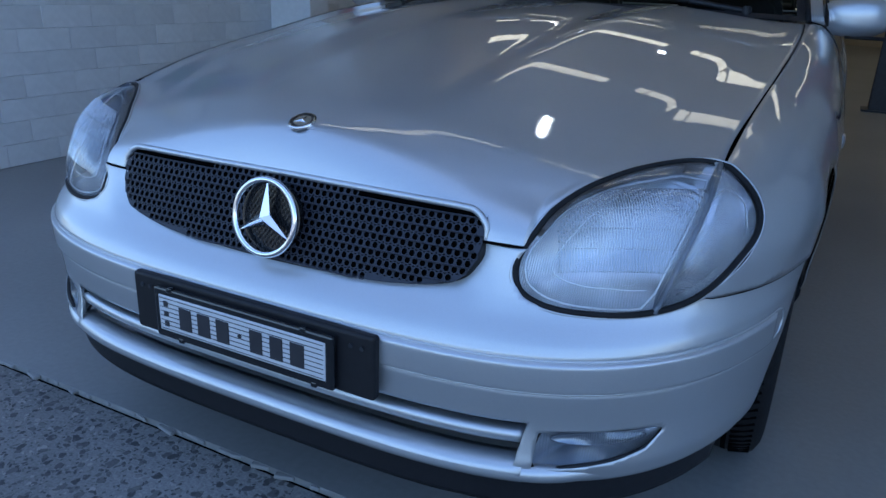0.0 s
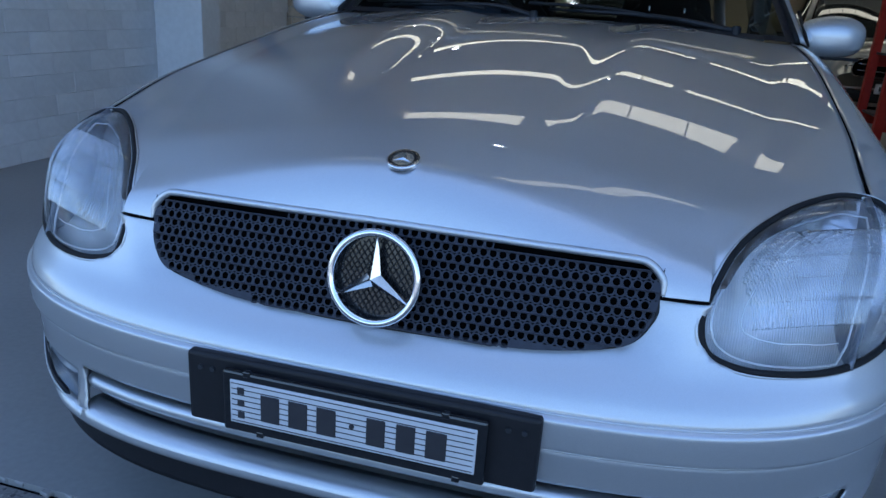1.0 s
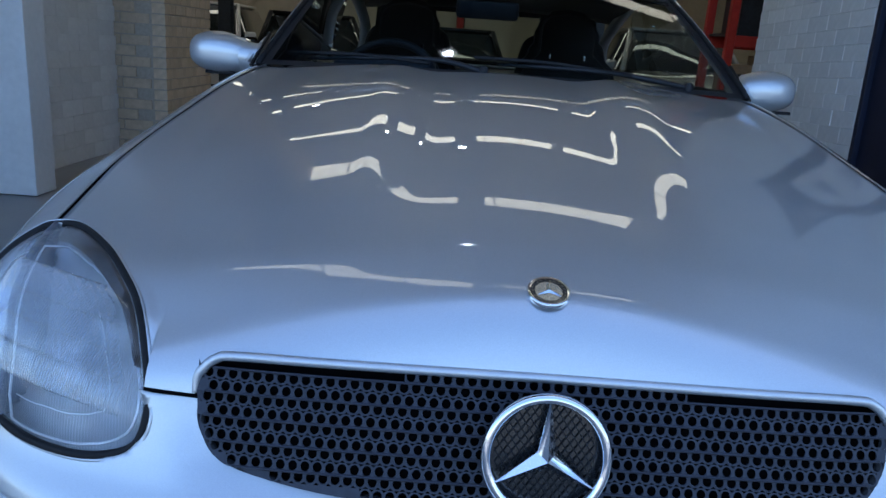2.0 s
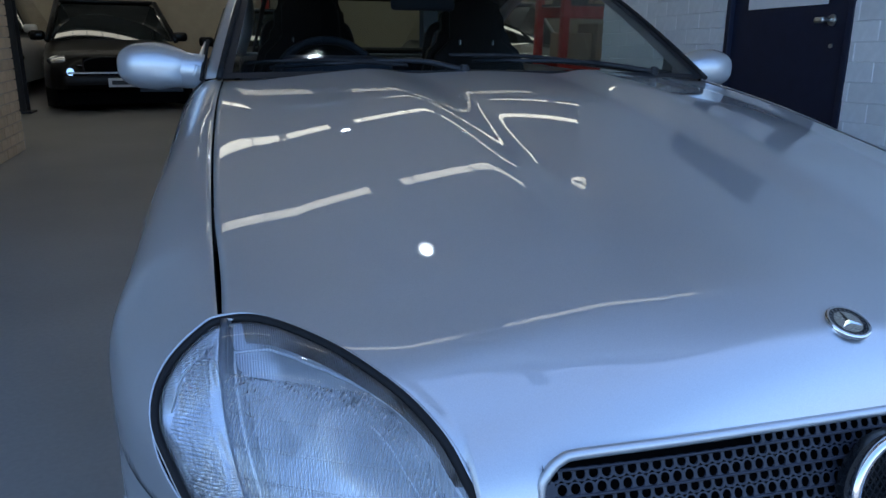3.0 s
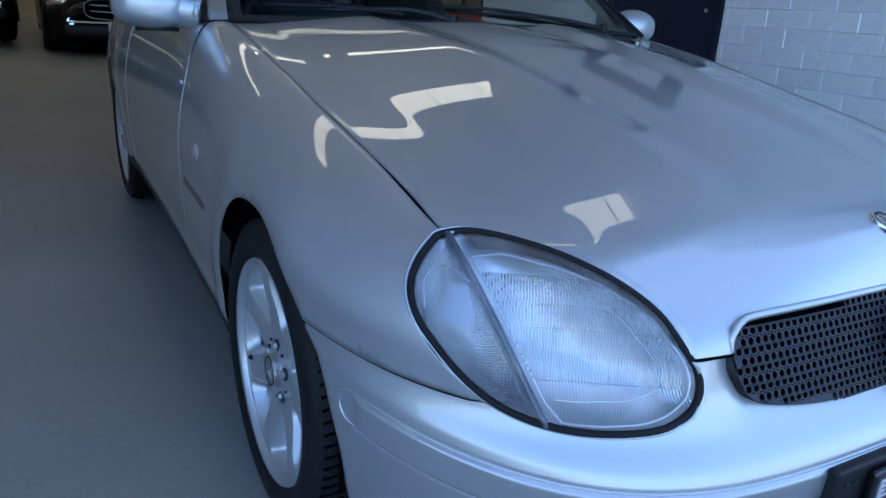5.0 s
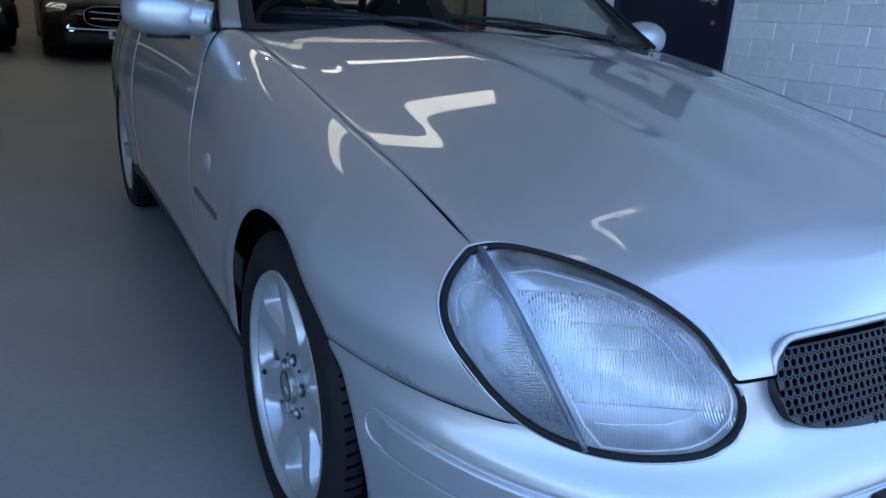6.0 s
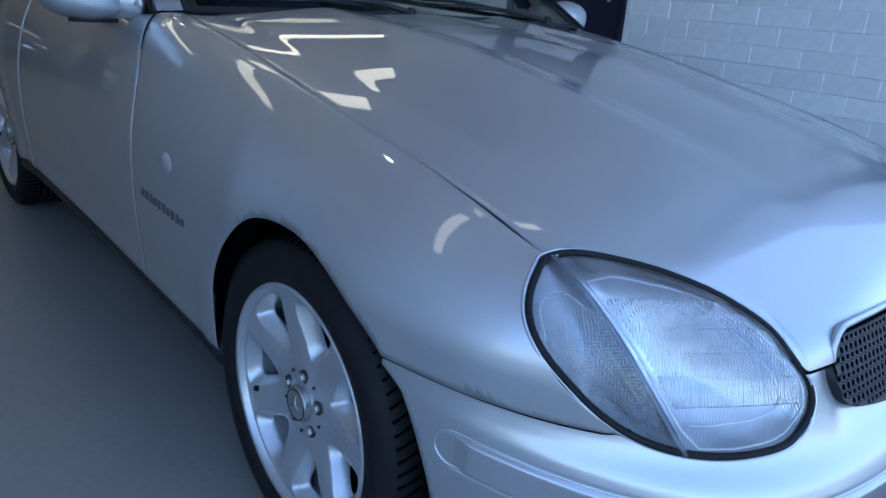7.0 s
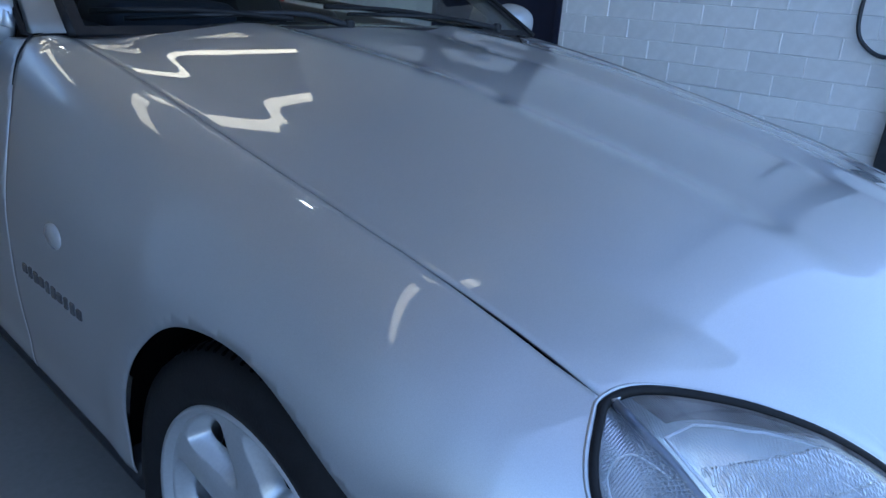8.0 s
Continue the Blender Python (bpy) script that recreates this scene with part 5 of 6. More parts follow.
for sd in (1, -1):
    # broad pressed pillar, its foot flush with the fender
    vs_ = np.linspace(0.0, 1.03, 20)
    X, Y, Z = screen(np.full(20, 1.0), vs_)
    front_, rear_ = np.c_[X - 0.008, Y + 0.007, Z + 0.0055], np.c_[X + 0.040 - 0.010 * vs_, Y + 0.090 - 0.040 * vs_, Z - 0.009 + 0.007 * vs_]
    bulge_ = (front_ + rear_) / 2 + np.outer(0.006 + 0.022 * np.minimum(vs_ * 2, 1), (0.50, -0.25, 0.40))
    inner_ = rear_ + (-0.030, 0.004, -0.012)
    pv = []
    for a_, b_, c_, d_ in zip(front_, bulge_, rear_, inner_):
        pv += [(1 - t_) ** 2 * a_ + 2 * t_ * (1 - t_) * b_ + t_ * t_ * c_ for t_ in np.linspace(0, 1, 9)] + [d_]
    mesh_ob("pillar", flip(pv, sd), grid_faces(20, 10), SILVER, car, thick=0.004)
    X, Y, Z = screen(np.full(14, 1.0), np.linspace(0.0, 1.03, 14))
    pts = np.c_[sd * (X - 0.002), Y - 0.006, Z + 0.004]
    v, f = tube(pts, 0.008, 8)
    mesh_ob("pillar_seal", v, f, RUBBER, car)
    # roof rail and door glass
    rail = spline([(sd * 0.622, 2.18, 1.262), (sd * 0.630, 2.5, 1.286), (sd * 0.622, 2.85, 1.255), (sd * 0.60, 3.2, 1.10), (sd * 0.64, 3.42, 0.945)], 6)
    v, f = tube(rail, 0.028, 8)
    mesh_ob("roof_rail", v, f, SILVER, car)
    lo = np.array([(sd * 0.748, y, 0.925) for y in np.linspace(1.72, 3.0, 12)])
    hi_y = np.interp(lo[:, 1], [1.72, 2.18, 2.5, 2.85, 3.0], [1.72, 2.16, 2.5, 2.85, 2.95])
    hi_z = np.interp(lo[:, 1], [1.72, 2.18, 2.5, 2.85, 3.0], [1.00, 1.240, 1.268, 1.24, 1.19])
    hi_x = np.interp(hi_z, [0.925, 1.27], [0.748, 0.635])
    vv = [tuple(p) for p in lo] + [(sd * a_, b_, c_) for a_, b_, c_ in zip(hi_x, hi_y, hi_z)]
    g = mesh_ob("side_window", vv, [(i + 12, i + 13, i + 1, i) for i in range(11)], GLASS, car, "clear side window glass")
    g.visible_shadow = False
    v, f = tube([(sd * 0.760, y, 0.938) for y in np.linspace(1.75, 3.1, 10)], 0.010, 8)
    mesh_ob("belt_seal", v, f, RUBBER, car)
    # front corner of the door with the mirror foot
    tri = [(sd * 0.770, 1.628, 0.936), (sd * 0.772, 1.70, 0.932), (sd * 0.770, 1.86, 0.932), (sd * 0.739, 1.80, 1.022), (sd * 0.757, 1.70, 0.980)]
    mesh_ob("mirror_sail", tri, [(0, 1, 4), (1, 2, 3, 4)], SILVER, car, thick=0.010)
# roof
U, V = np.meshgrid(np.linspace(-1, 1, 20), np.linspace(0, 1, 16), indexing="ij")
ry = 2.13 + 0.95 * V
rz = 1.268 + 0.03 * np.sin(math.pi * np.clip(V * 0.9, 0, 1)) - 0.05 * V ** 3 + 0.03 * (1 - U * U)
mesh_ob("roof", np.c_[(0.615 * U).ravel(), ry.ravel(), rz.ravel()], grid_faces(*U.shape), SILVER, car, thick=0.02)
mesh_ob("roof_lining", np.c_[(0.605 * U).ravel(), ry.ravel(), (rz - 0.035).ravel()], grid_faces(*U.shape), BLACK_TRIM, car, "dark roof lining", thick=0.006)
# rear window and its frame
vv = [(-0.52, 3.09, 1.215), (0.52, 3.09, 1.215), (0.58, 3.42, 0.955), (-0.58, 3.42, 0.955)]
rw = mesh_ob("rear_window", vv, [(3, 2, 1, 0)], GLASS, car, "clear rear window glass")
rw.visible_shadow = False
v, f = tube(np.array(vv), 0.022, 8, True)
mesh_ob("rear_window_frame", v, f, BLACK_TRIM, car)
# boot lid and tail
U, V = np.meshgrid(np.linspace(-1, 1, 24), np.linspace(0, 1, 20), indexing="ij")
ty = 3.40 + 0.56 * np.clip(V / 0.6, 0, 1) - 0.02 * np.clip((V - 0.6) / 0.4, 0, 1)
tz = 0.945 - 0.08 * np.clip(V / 0.6, 0, 1) ** 2 - 0.60 * np.clip((V - 0.6) / 0.4, 0, 1)
mesh_ob("boot_lid", np.c_[(U * np.where(V < 0.6, 0.70 - 0.08 * V / 0.6, 0.62 + 0.12 * (V - 0.6) / 0.4)).ravel(), (ty - 0.05 * U * U * np.clip(V, 0, 1)).ravel(), tz.ravel()], grid_faces(*U.shape), SILVER, car, thick=0.01)
part("underbody", box_bm((1.30, 3.1, 0.05), (0, 1.95, 0.20), 0.01), SHADE_BLACK, car, "underbody block as black as the shade below")
part("bulkhead", box_bm((1.30, 0.03, 0.62), (0, 1.50, 0.53), 0.005), SHADE_BLACK, car, "black bulkhead")

# -- cowl and wipers --
U, V = np.meshgrid(np.linspace(-0.68, 0.68, 30), np.linspace(0, 1, 5), indexing="ij")
cz = 0.9235 + 0.010 * (1 - (U / 0.7) ** 2) - 0.012 * np.sin(math.pi * V)
mesh_ob("cowl", np.c_[U.ravel(), (1.49 + 0.075 * V + 0.03 * np.abs(U)).ravel(), cz.ravel()], grid_faces(*U.shape), BLACK_TRIM, car, "black plastic scuttle panel", thick=0.006)


def wiper(pivot, tip, knee):
    w = new("wiper")
    w.parent = car
    tagged(w, "black windscreen wiper")
    v, f = tube(spline([pivot, knee, tip], 8), np.linspace(0.009, 0.005, 17), 8)
    mesh_ob("wiper_arm", v, f, BLACK_TRIM, w)
    p, t = np.array(pivot), np.array(tip)
    d = t - p
    a_, b_ = p + d * 0.30 + (0, -0.008, 0.012), p + d * 1.12 + (0, 0.005, 0.012)
    v, f = tube(spline([a_, (a_ + b_) / 2 + (0, 0, 0.010), b_], 8), 0.0065, 6)
    mesh_ob("wiper_blade", v, f, RUBBER, w)
    part("wiper_cap", cyl_bm(0.014, 0.03, pivot, seg=16, bevel=0.004), BLACK_TRIM, w)


wiper((0.54, 1.535, 0.958), (-0.02, 1.570, 0.985), (0.30, 1.545, 0.985))
wiper((-0.06, 1.515, 0.962), (-0.58, 1.590, 0.962), (-0.22, 1.535, 0.986))


# -- mirrors --
def mirror(sd):
    m = new("wing_mirror")
    m.parent = car
    tagged(m, "silver rounded wing mirror")
    bm = bmesh.new()
    bmesh.ops.create_uvsphere(bm, u_segments=32, v_segments=20, radius=1.0)
    for q_ in bm.verts:
        x, y, z = q_.co
        x = math.copysign(abs(x) ** 0.72, x)
        z = math.copysign(abs(z) ** (0.80 if z > 0 else 0.62), z)
        y = y if y < 0 else y * 0.25
        taper = 1.0 - 0.22 * max(0.0, -x) - 0.10 * max(0.0, x) ** 2
        q_.co = (x * 0.104, y * (0.078 + 0.012 * x), z * 0.066 * taper - 0.010 * (1 - x) * 0.5)
    bmesh.ops.transform(bm, matrix=pose(sd * (0.872 if sd < 0 else 0.828), 1.735, 0.962, 0, 0, 0) @ Matrix.Diagonal((sd, 1, 1, 1)), verts=bm.verts)
    if sd < 0:
        bmesh.ops.reverse_faces(bm, faces=bm.faces)
    part("mirror_shell", bm, SILVER, m, smooth=True)
    part("mirror_glass", box_bm((0.155, 0.004, 0.100), (sd * (0.875 if sd < 0 else 0.831), 1.760, 0.958), 0.02, 3), CHROME, m, "mirror glass")
    v, f = tube(spline([(sd * 0.850, 1.728, 0.953), (sd * 0.800, 1.722, 0.948), (sd * 0.748, 1.715, 0.944)], 6), np.linspace(0.054, 0.048, 13), 14)
    mesh_ob("mirror_foot", v, f, SILVER, m)
    v, f = tube([(sd * 0.81, 1.70, 0.895), (sd * 0.92, 1.70, 0.895)], 0.006, 6)
    mesh_ob("mirror_joint", v, f, BLACK_TRIM, m)


for sd in (1, -1):
    mirror(sd)

# the body stands slightly askew: its right side swings out towards the screen
bpy.context.view_layer.update()
for o in car.children_recursive:
    if o.type == "MESH" and (o.matrix_world.translation.length < 1e-6) and o.data.users == 1:
        for v_ in o.data.vertices:
            k_ = float(smooth_step((v_.co.y - 0.35) / 1.2))
            v_.co.x += k_ * (0.0206 + 0.0293 * v_.co.x)

# -- cabin --
part("dashboard", box_bm((1.32, 0.42, 0.16), (0, 1.80, 0.845), 0.05, 4), DASH, car, "dark grey dashboard", True)
part("instrument_hood", box_bm((0.34, 0.20, 0.08), (-0.36, 1.86, 0.945), 0.035, 4), DASH, car, "dark instrument cowl", True)
part("cabin_floor", box_bm((1.36, 1.6, 0.05), (0, 2.45, 0.30), 0.01), SHADE_BLACK, car)
part("rear_shelf", box_bm((1.30, 0.55, 0.30), (0, 3.10, 0.78), 0.04, 3), DASH, car, "dark parcel shelf", True)
a = np.linspace(0, 2 * math.pi, 48, endpoint=False)
sw = np.c_[0.185 * np.cos(a), np.zeros(48), 0.185 * np.sin(a)]
wheel_ob = new("steering_wheel")
wheel_ob.parent = car
wheel_ob.matrix_basis = pose(-0.36, 2.03, 0.865, -28, 0, 0)
tagged(wheel_ob, "dark steering wheel with airbag boss")
v, f = tube(sw, 0.015, 10, True)
mesh_ob("wheel_rim", v, f, LEATHER, wheel_ob)
part("boss", box_bm((0.16, 0.05, 0.13), (0, -0.005, -0.01), 0.02, 3), DASH, wheel_ob, smooth=True)
for x, z in ((-0.12, 0.0), (0.12, 0.0), (0, -0.12)):
    part("spoke", box_bm((0.13 if x else 0.05, 0.02, 0.035 if x else 0.12), (x, -0.005, z), 0.008), DASH, wheel_ob)


def seat(x):
    s = new("seat")
    s.parent = car
    tagged(s, "dark leather bucket seat with roll bar")
    part("cushion", box_bm((0.50, 0.50, 0.16), (x, 2.35, 0.50), 0.05, 4), LEATHER, s, smooth=True)
    bm = bmesh.new()
    outl = [(0.19, 0.52), (0.25, 0.70), (0.255, 0.86), (0.215, 0.98), (0.150, 1.04), (0.145, 1.16), (0.105, 1.212), (0.0, 1.228)]
    pts = [(a_, b_) for a_, b_ in outl] + [(-a_, b_) for a_, b_ in outl[:-1][::-1]]
    vs = [bm.verts.new((x + a_, 2.60 + (b_ - 0.52) * 0.24, b_)) for a_, b_ in pts]
    bm.faces.new(vs)
    r_ = bmesh.ops.extrude_face_region(bm, geom=bm.faces[:])
    bmesh.ops.translate(bm, vec=(0, 0.10, 0.0), verts=[g for g in r_["geom"] if isinstance(g, bmesh.types.BMVert)])
    bmesh.ops.recalc_face_normals(bm, faces=bm.faces)
    bmesh.ops.bevel(bm, geom=[e for e in bm.edges if e.calc_face_angle(0) > 0.6], offset=0.03, segments=3, affect="EDGES")
    part("backrest", bm, LEATHER, s)
    for k in (-0.0775, 0.0775):
        part("headrest_pin", cyl_bm(0.007, 0.02, (x + k, 2.718, 1.018), seg=8), CHROME, s)
    a_ = spline([(x - 0.20, 2.86, 0.80), (x - 0.185, 2.87, 1.02), (x - 0.12, 2.875, 1.09), (x + 0.12, 2.875, 1.09), (x + 0.185, 2.87, 1.02), (x + 0.20, 2.86, 0.80)], 6)
    v, f = tube(a_, 0.02, 8)
    mesh_ob("roll_bar", v, f, BLACK_TRIM, s)


seat(-0.352)
seat(0.380)
part("rear_view_mirror", box_bm((0.23, 0.03, 0.065), (-0.02, 2.10, 1.165), 0.014, 3), BLACK_TRIM, car, "dark interior mirror", True)
part("windscreen_sticker", box_bm((0.09, 0.002, 0.022), (-0.42, 2.07, 1.19), rot=(62, 0, 0)), GREEN_TINT, car, "small green windscreen sticker")


# ---- the building ----
WX, LX, CEIL = 1.97, -2.88, 4.9


def slab(name, lo, hi, material, label, category, kind="structure", bevel=0.0):
    size = [b - a for a, b in zip(lo, hi)]
    mid = [(a + b) / 2 for a, b in zip(lo, hi)]
    ob = part(name, box_bm(size, (0, 0, 0), bevel), material, None)
    ob.matrix_basis = pose(*mid)
    return tagged(ob, label, category, "", kind)


# ground outside reaches the horizon; the painted floor starts at the threshold
slab("ground", (-400, -600, -0.40), (400, 0.065, -0.012), AGGREGATE, "dark exposed aggregate concrete apron outside", "ground")
slab("floor", (-14, 0.075, -0.30), (14, 24, 0.0), FLOOR_PAINT, "glossy grey painted concrete workshop floor", "floor")
slab("threshold_joint", (-14, 0.055, -0.2), (14, 0.085, -0.016), SHADE_BLACK, "dark ragged joint between apron and painted floor", "joint")
# chipped edge of the floor paint
random.seed(4)
bm = bmesh.new()
for k in range(60):
    x = -1.9 + k * 0.06 + random.uniform(-0.02, 0.02)
    box_bm((random.uniform(0.02, 0.06), random.uniform(0.006, 0.02), 0.01), (x, 0.072 + random.uniform(-0.004, 0.006), -0.006), 0.002, 1, (0, 0, random.uniform(-20, 20)), bm)
tagged(part("floor_edge_chips", bm, FLOOR_PAINT, None), "crumbling painted edge of the floor slab", "floor edge", "", "stuff")

slab("ceiling", (-14, 0.2, CEIL), (14, 24, CEIL + 0.15), CEILING, "grey sheet metal roof lining", "ceiling")
slab("wall_front", (WX + 0.23, 0.02, 0), (14, 0.27, CEIL), WALL_PAINT, "white front wall beside the opening", "wall")
slab("wall_front_2", (-14, 0.2, 0), (LX - 0.02, 0.45, CEIL), WALL_PAINT, "white front wall beside the opening", "wall")
slab("lintel", (LX - 0.15, 0.36, 3.75), (WX - 0.004, 0.60, CEIL - 0.002), WALL_PAINT, "white lintel over the roller door", "lintel")
slab("wall_back", (-14, 20, 0), (14, 20.2, CEIL), CREAM_WALL, "cream rear wall of the showroom", "wall")
slab("wall_west", (-14.2, 0.2, 0), (-14, 24, CEIL), CREAM_WALL, "cream far side wall", "wall")
slab("wall_east", (14, 0.2, 0), (14.2, 24, CEIL), CREAM_WALL, "cream far side wall", "wall")
slab("wall_mid", (-14, 15.0, 0), (1.0, 15.15, 3.2), CREAM_WALL, "cream partition behind the parked cars", "wall")


def brick_mesh(name, size, material, bevel=0.004):
    bm = box_bm(size, (0, 0, 0), bevel, 1)
    me = bpy.data.meshes.new(name)
    bm.to_mesh(me)
    bm.free()
    me.materials.append(material)
    return me


# rows of roof light panels between the purlins, interrupted by the rafters
ROWS, RAFTERS, PITCH_X = (2.0, 5.98, 9.33, 12.6, 15.7), (-13.9, -7.03, -0.16, 6.71), 0.785
for y in ROWS:
    for xr in RAFTERS:
        for x0, x1 in [(0.20, 0.34)] + [(0.37 + k * PITCH_X, 0.34 + (k + 1) * PITCH_X) for k in range(8)]:
            if xr + x1 > 13.9:
                continue
            s = part("skylight", box_bm((x1 - x0, 0.44 if y > 3 else 0.15, 0.02), (0, 0, 0), 0.004), SKYLIGHT, None)
            s.matrix_basis = pose(xr + (x0 + x1) / 2, y, CEIL - 0.012)
            tagged(s, "bright translucent roof light panel in the ceiling", "skylight", "roof lights", "structure")
for xr in RAFTERS:
    slab("rafter", (xr - 0.07, -0.1, CEIL - 0.26), (xr + 0.07, 20, CEIL - 0.125), STEEL, "dark steel roof rafter", "rafter")
# purlins
for y in ROWS:
    for off in (-0.42, 0.42):
        slab("purlin", (-13.9, y + off - 0.03, CEIL - 0.12), (13.9, y + off + 0.03, CEIL - 0.002), STEEL, "dark steel roof purlin", "purlin")


def high_bay(x, y):
    e = thing("high_bay_lamp", "hanging metal high bay lamp, switched on", "lamp", (x, y, CEIL - 0.4), "high bay lamps")
    v, f = lathe([(0.0, 0.03), (-0.05, 0.045), (-0.14, 0.10), (-0.15, 0.10)], 24)
    o = mesh_ob("shade", [(p[1], p[2], p[0] + 0.15) for p in v], f, SATIN, e, thick=0.004)
    part("glow", cyl_bm(0.055, 0.02, (0, 0, 0.02), seg=24), LAMP_GLOW, e, "lit lamp face")
    part("cord", cyl_bm(0.008, 0.26, (0, 0, 0.27), seg=8), STEEL, e)


for x, y in ((-0.30, 3.35), (-0.25, 8.0), (-4.8, 6.0), (4.5, 7.6), (-3.2, 11.2)):
    high_bay(x, y)

# ---- brick wall with the navy door ----
TILT = -1.8
wall_e = thing("wall_brick", "white painted brick wall beside the car", "wall", kind="structure")
wall_e.matrix_basis = pose(WX, 1.5, 0.95, TILT, 0, 0)
D0, D1, DTOP = 2.275 - 1.5, 3.105 - 1.5, 1.12      # door opening in the wall's own frame
LO, HI, Y0, Y1 = -1.02, 3.94, -1.42, 3.10
for lo, hi in (((0.006, Y0, LO), (0.20, D0 - 0.035, HI)), ((0.006, D1 + 0.035, LO), (0.20, Y1, HI)), ((0.006, D0 - 0.035, DTOP + 0.04), (0.20, D1 + 0.035, HI))):
    size = [b - a for a, b in zip(lo, hi)]
    part("wall_core", box_bm(size, [(a + b) / 2 for a, b in zip(lo, hi)]), WALL_PAINT, wall_e)
CL, CH = 0.2370, 0.0868
BRICK = brick_mesh("brick", (0.018, CL - 0.003, CH - 0.002), BRICK_PAINT, 0.0025)
spare, beads = bmesh.new(), []
random.seed(8)
for i in range(-12, 46):
    z = 0.037 + (i + 0.5) * CH
    for j in range(-7, 15):
        y = (j + 0.5) * CL + (0 if i % 2 == 0 else 0.118)
        if y - CL / 2 < Y0 or y + CL / 2 > Y1 + 0.1 or z > HI or z < LO:
            continue
        a, b = y - CL / 2 + 0.0015, min(y + CL / 2 - 0.0015, Y1)
        if b - a < 0.03:
            continue
        if z < DTOP + 0.04:
            if a > D0 - 0.037 and b < D1 + 0.037:
                continue
            if a < D0 - 0.036 < b:
                b = D0 - 0.036
            if a < D1 + 0.036 < b:
                a = D1 + 0.036
            if b - a < 0.02:
                continue
        dx = random.uniform(-0.0012, 0.0012)
        if b < Y1 - 0.01 and not (z < DTOP + 0.04 and D0 - 0.05 < b < D1 + 0.05):
            beads.append((b + 0.0015 + random.uniform(-0.0008, 0.0008), z, random.uniform(0.0030, 0.0046), random.uniform(0.0010, 0.0032)))
        if -0.45 < z < 0.62 and -0.9 < y < 2.9:
            o = new("brick", BRICK)
            o.parent = wall_e
            o.matrix_basis = pose(0.010 + dx, (a + b) / 2, z) @ Matrix.Diagonal((1, (b - a) / (CL - 0.003), 1, 1))
        else:
            box_bm((0.018, b - a, CH - 0.003), (0.010 + dx, (a + b) / 2, z), 0.003, 1, (0, 0, 0), spare)
o = part("brick_rest", spare, BRICK_PAINT, wall_e)
tagged(o, kind="stuff")
# thick paint standing proud along the upright joints, whitened to show raking light
bv, bf = [], []
for y, z, w_, out_ in beads:
    n_ = len(bv)
    for zz in (z - CH / 2 + 0.003, z + CH / 2 - 0.004):
        bv += [(0.003, y - w_, zz), (0.001 - out_, y - w_ * 0.4, zz), (0.001 - out_, y + w_ * 0.4, zz), (0.003, y + w_, zz)]
    bf += [(n_ + 4 + i_, n_ + 5 + i_, n_ + 1 + i_, n_ + i_) for i_ in range(3)] + [(n_ + 3, n_ + 2, n_ + 1, n_), (n_ + 4, n_ + 5, n_ + 6, n_ + 7)]
o = mesh_ob("joint_paint", bv, bf, LIT_JOINT, wall_e, smooth=False)
tagged(o, kind="stuff")

door = thing("door_1", "closed navy blue door with white sign and lever handle", "door", kind="structure")
door.matrix_basis = pose(WX, 1.5, 0.95, TILT, 0, 0)
part("door_leaf", box_bm((0.04, D1 - D0, DTOP + 0.93), (0.045, (D0 + D1) / 2, (DTOP - 0.93) / 2), 0.003, 1), DOOR_BLUE, door)
for y in (D0 - 0.017, D1 + 0.017):
    part("door_frame", box_bm((0.10, 0.034, DTOP + 1.0), (0.046, y, (DTOP - 0.93) / 2), 0.004), DOOR_BLUE, door)
part("door_frame", box_bm((0.10, D1 - D0 + 0.07, 0.04), (0.046, (D0 + D1) / 2, DTOP + 0.02), 0.004), DOOR_BLUE, door)
HY, HZ = 2.385 - 1.5, 0.222
handle = part("door_handle", cyl_bm(0.026, 0.012, (0.020, HY, HZ), (0, 90, 0), 24, bevel=0.003), SATIN, door, "satin metal lever handle")
part("lever", box_bm((0.024, 0.058, 0.026), (-0.034, HY + 0.018, HZ), 0.010, 3), SATIN, handle, smooth=True)
part("spindle", cyl_bm(0.009, 0.05, (0.0, HY, HZ), (0, 90, 0), 12), SATIN, handle)
part("lock", cyl_bm(0.010, 0.008, (0.022, HY - 0.01, HZ - 0.115), (0, 90, 0), 16), SATIN, door)

# sign on the door: plain badge shape over the word
SY0, SY1, SZ0 = 2.425 - 1.5, 2.985 - 1.5, 0.295
sign = thing("door_sign", "white sign with dark shield mark on the navy door", "sign")
sign.matrix_basis = pose(WX, 1.5, 0.95, TILT, 0, 0)
part("sign_panel", box_bm((0.006, SY1 - SY0, 0.52), (0.022, (SY0 + SY1) / 2, SZ0 + 0.26), 0.001, 1), SIGN_WHITE, sign)
sc_y, sc_z = (SY0 + SY1) / 2, SZ0 + 0.235
a = np.linspace(0, 2 * math.pi, 40, endpoint=False)
v, f = tube(np.c_[np.full(40, 0.018), sc_y + 0.075 * np.cos(a), sc_z + 0.075 * np.sin(a)], 0.008, 6, True)
mesh_ob("mark_ring", v, f, SIGN_INK, sign)
v, f = tube(np.array([(0.018, sc_y + 0.10, sc_z + 0.05), (0.018, sc_y + 0.085, sc_z - 0.06), (0.018, sc_y, sc_z - 0.125), (0.018, sc_y - 0.085, sc_z - 0.06), (0.018, sc_y - 0.10, sc_z + 0.05)]), 0.008, 6)
mesh_ob("mark_shield", v, f, SIGN_INK, sign)
part("mark_core", box_bm((0.004, 0.05, 0.05), (0.017, sc_y, sc_z), 0.012, 2, (45, 0, 0)), SIGN_INK, sign)
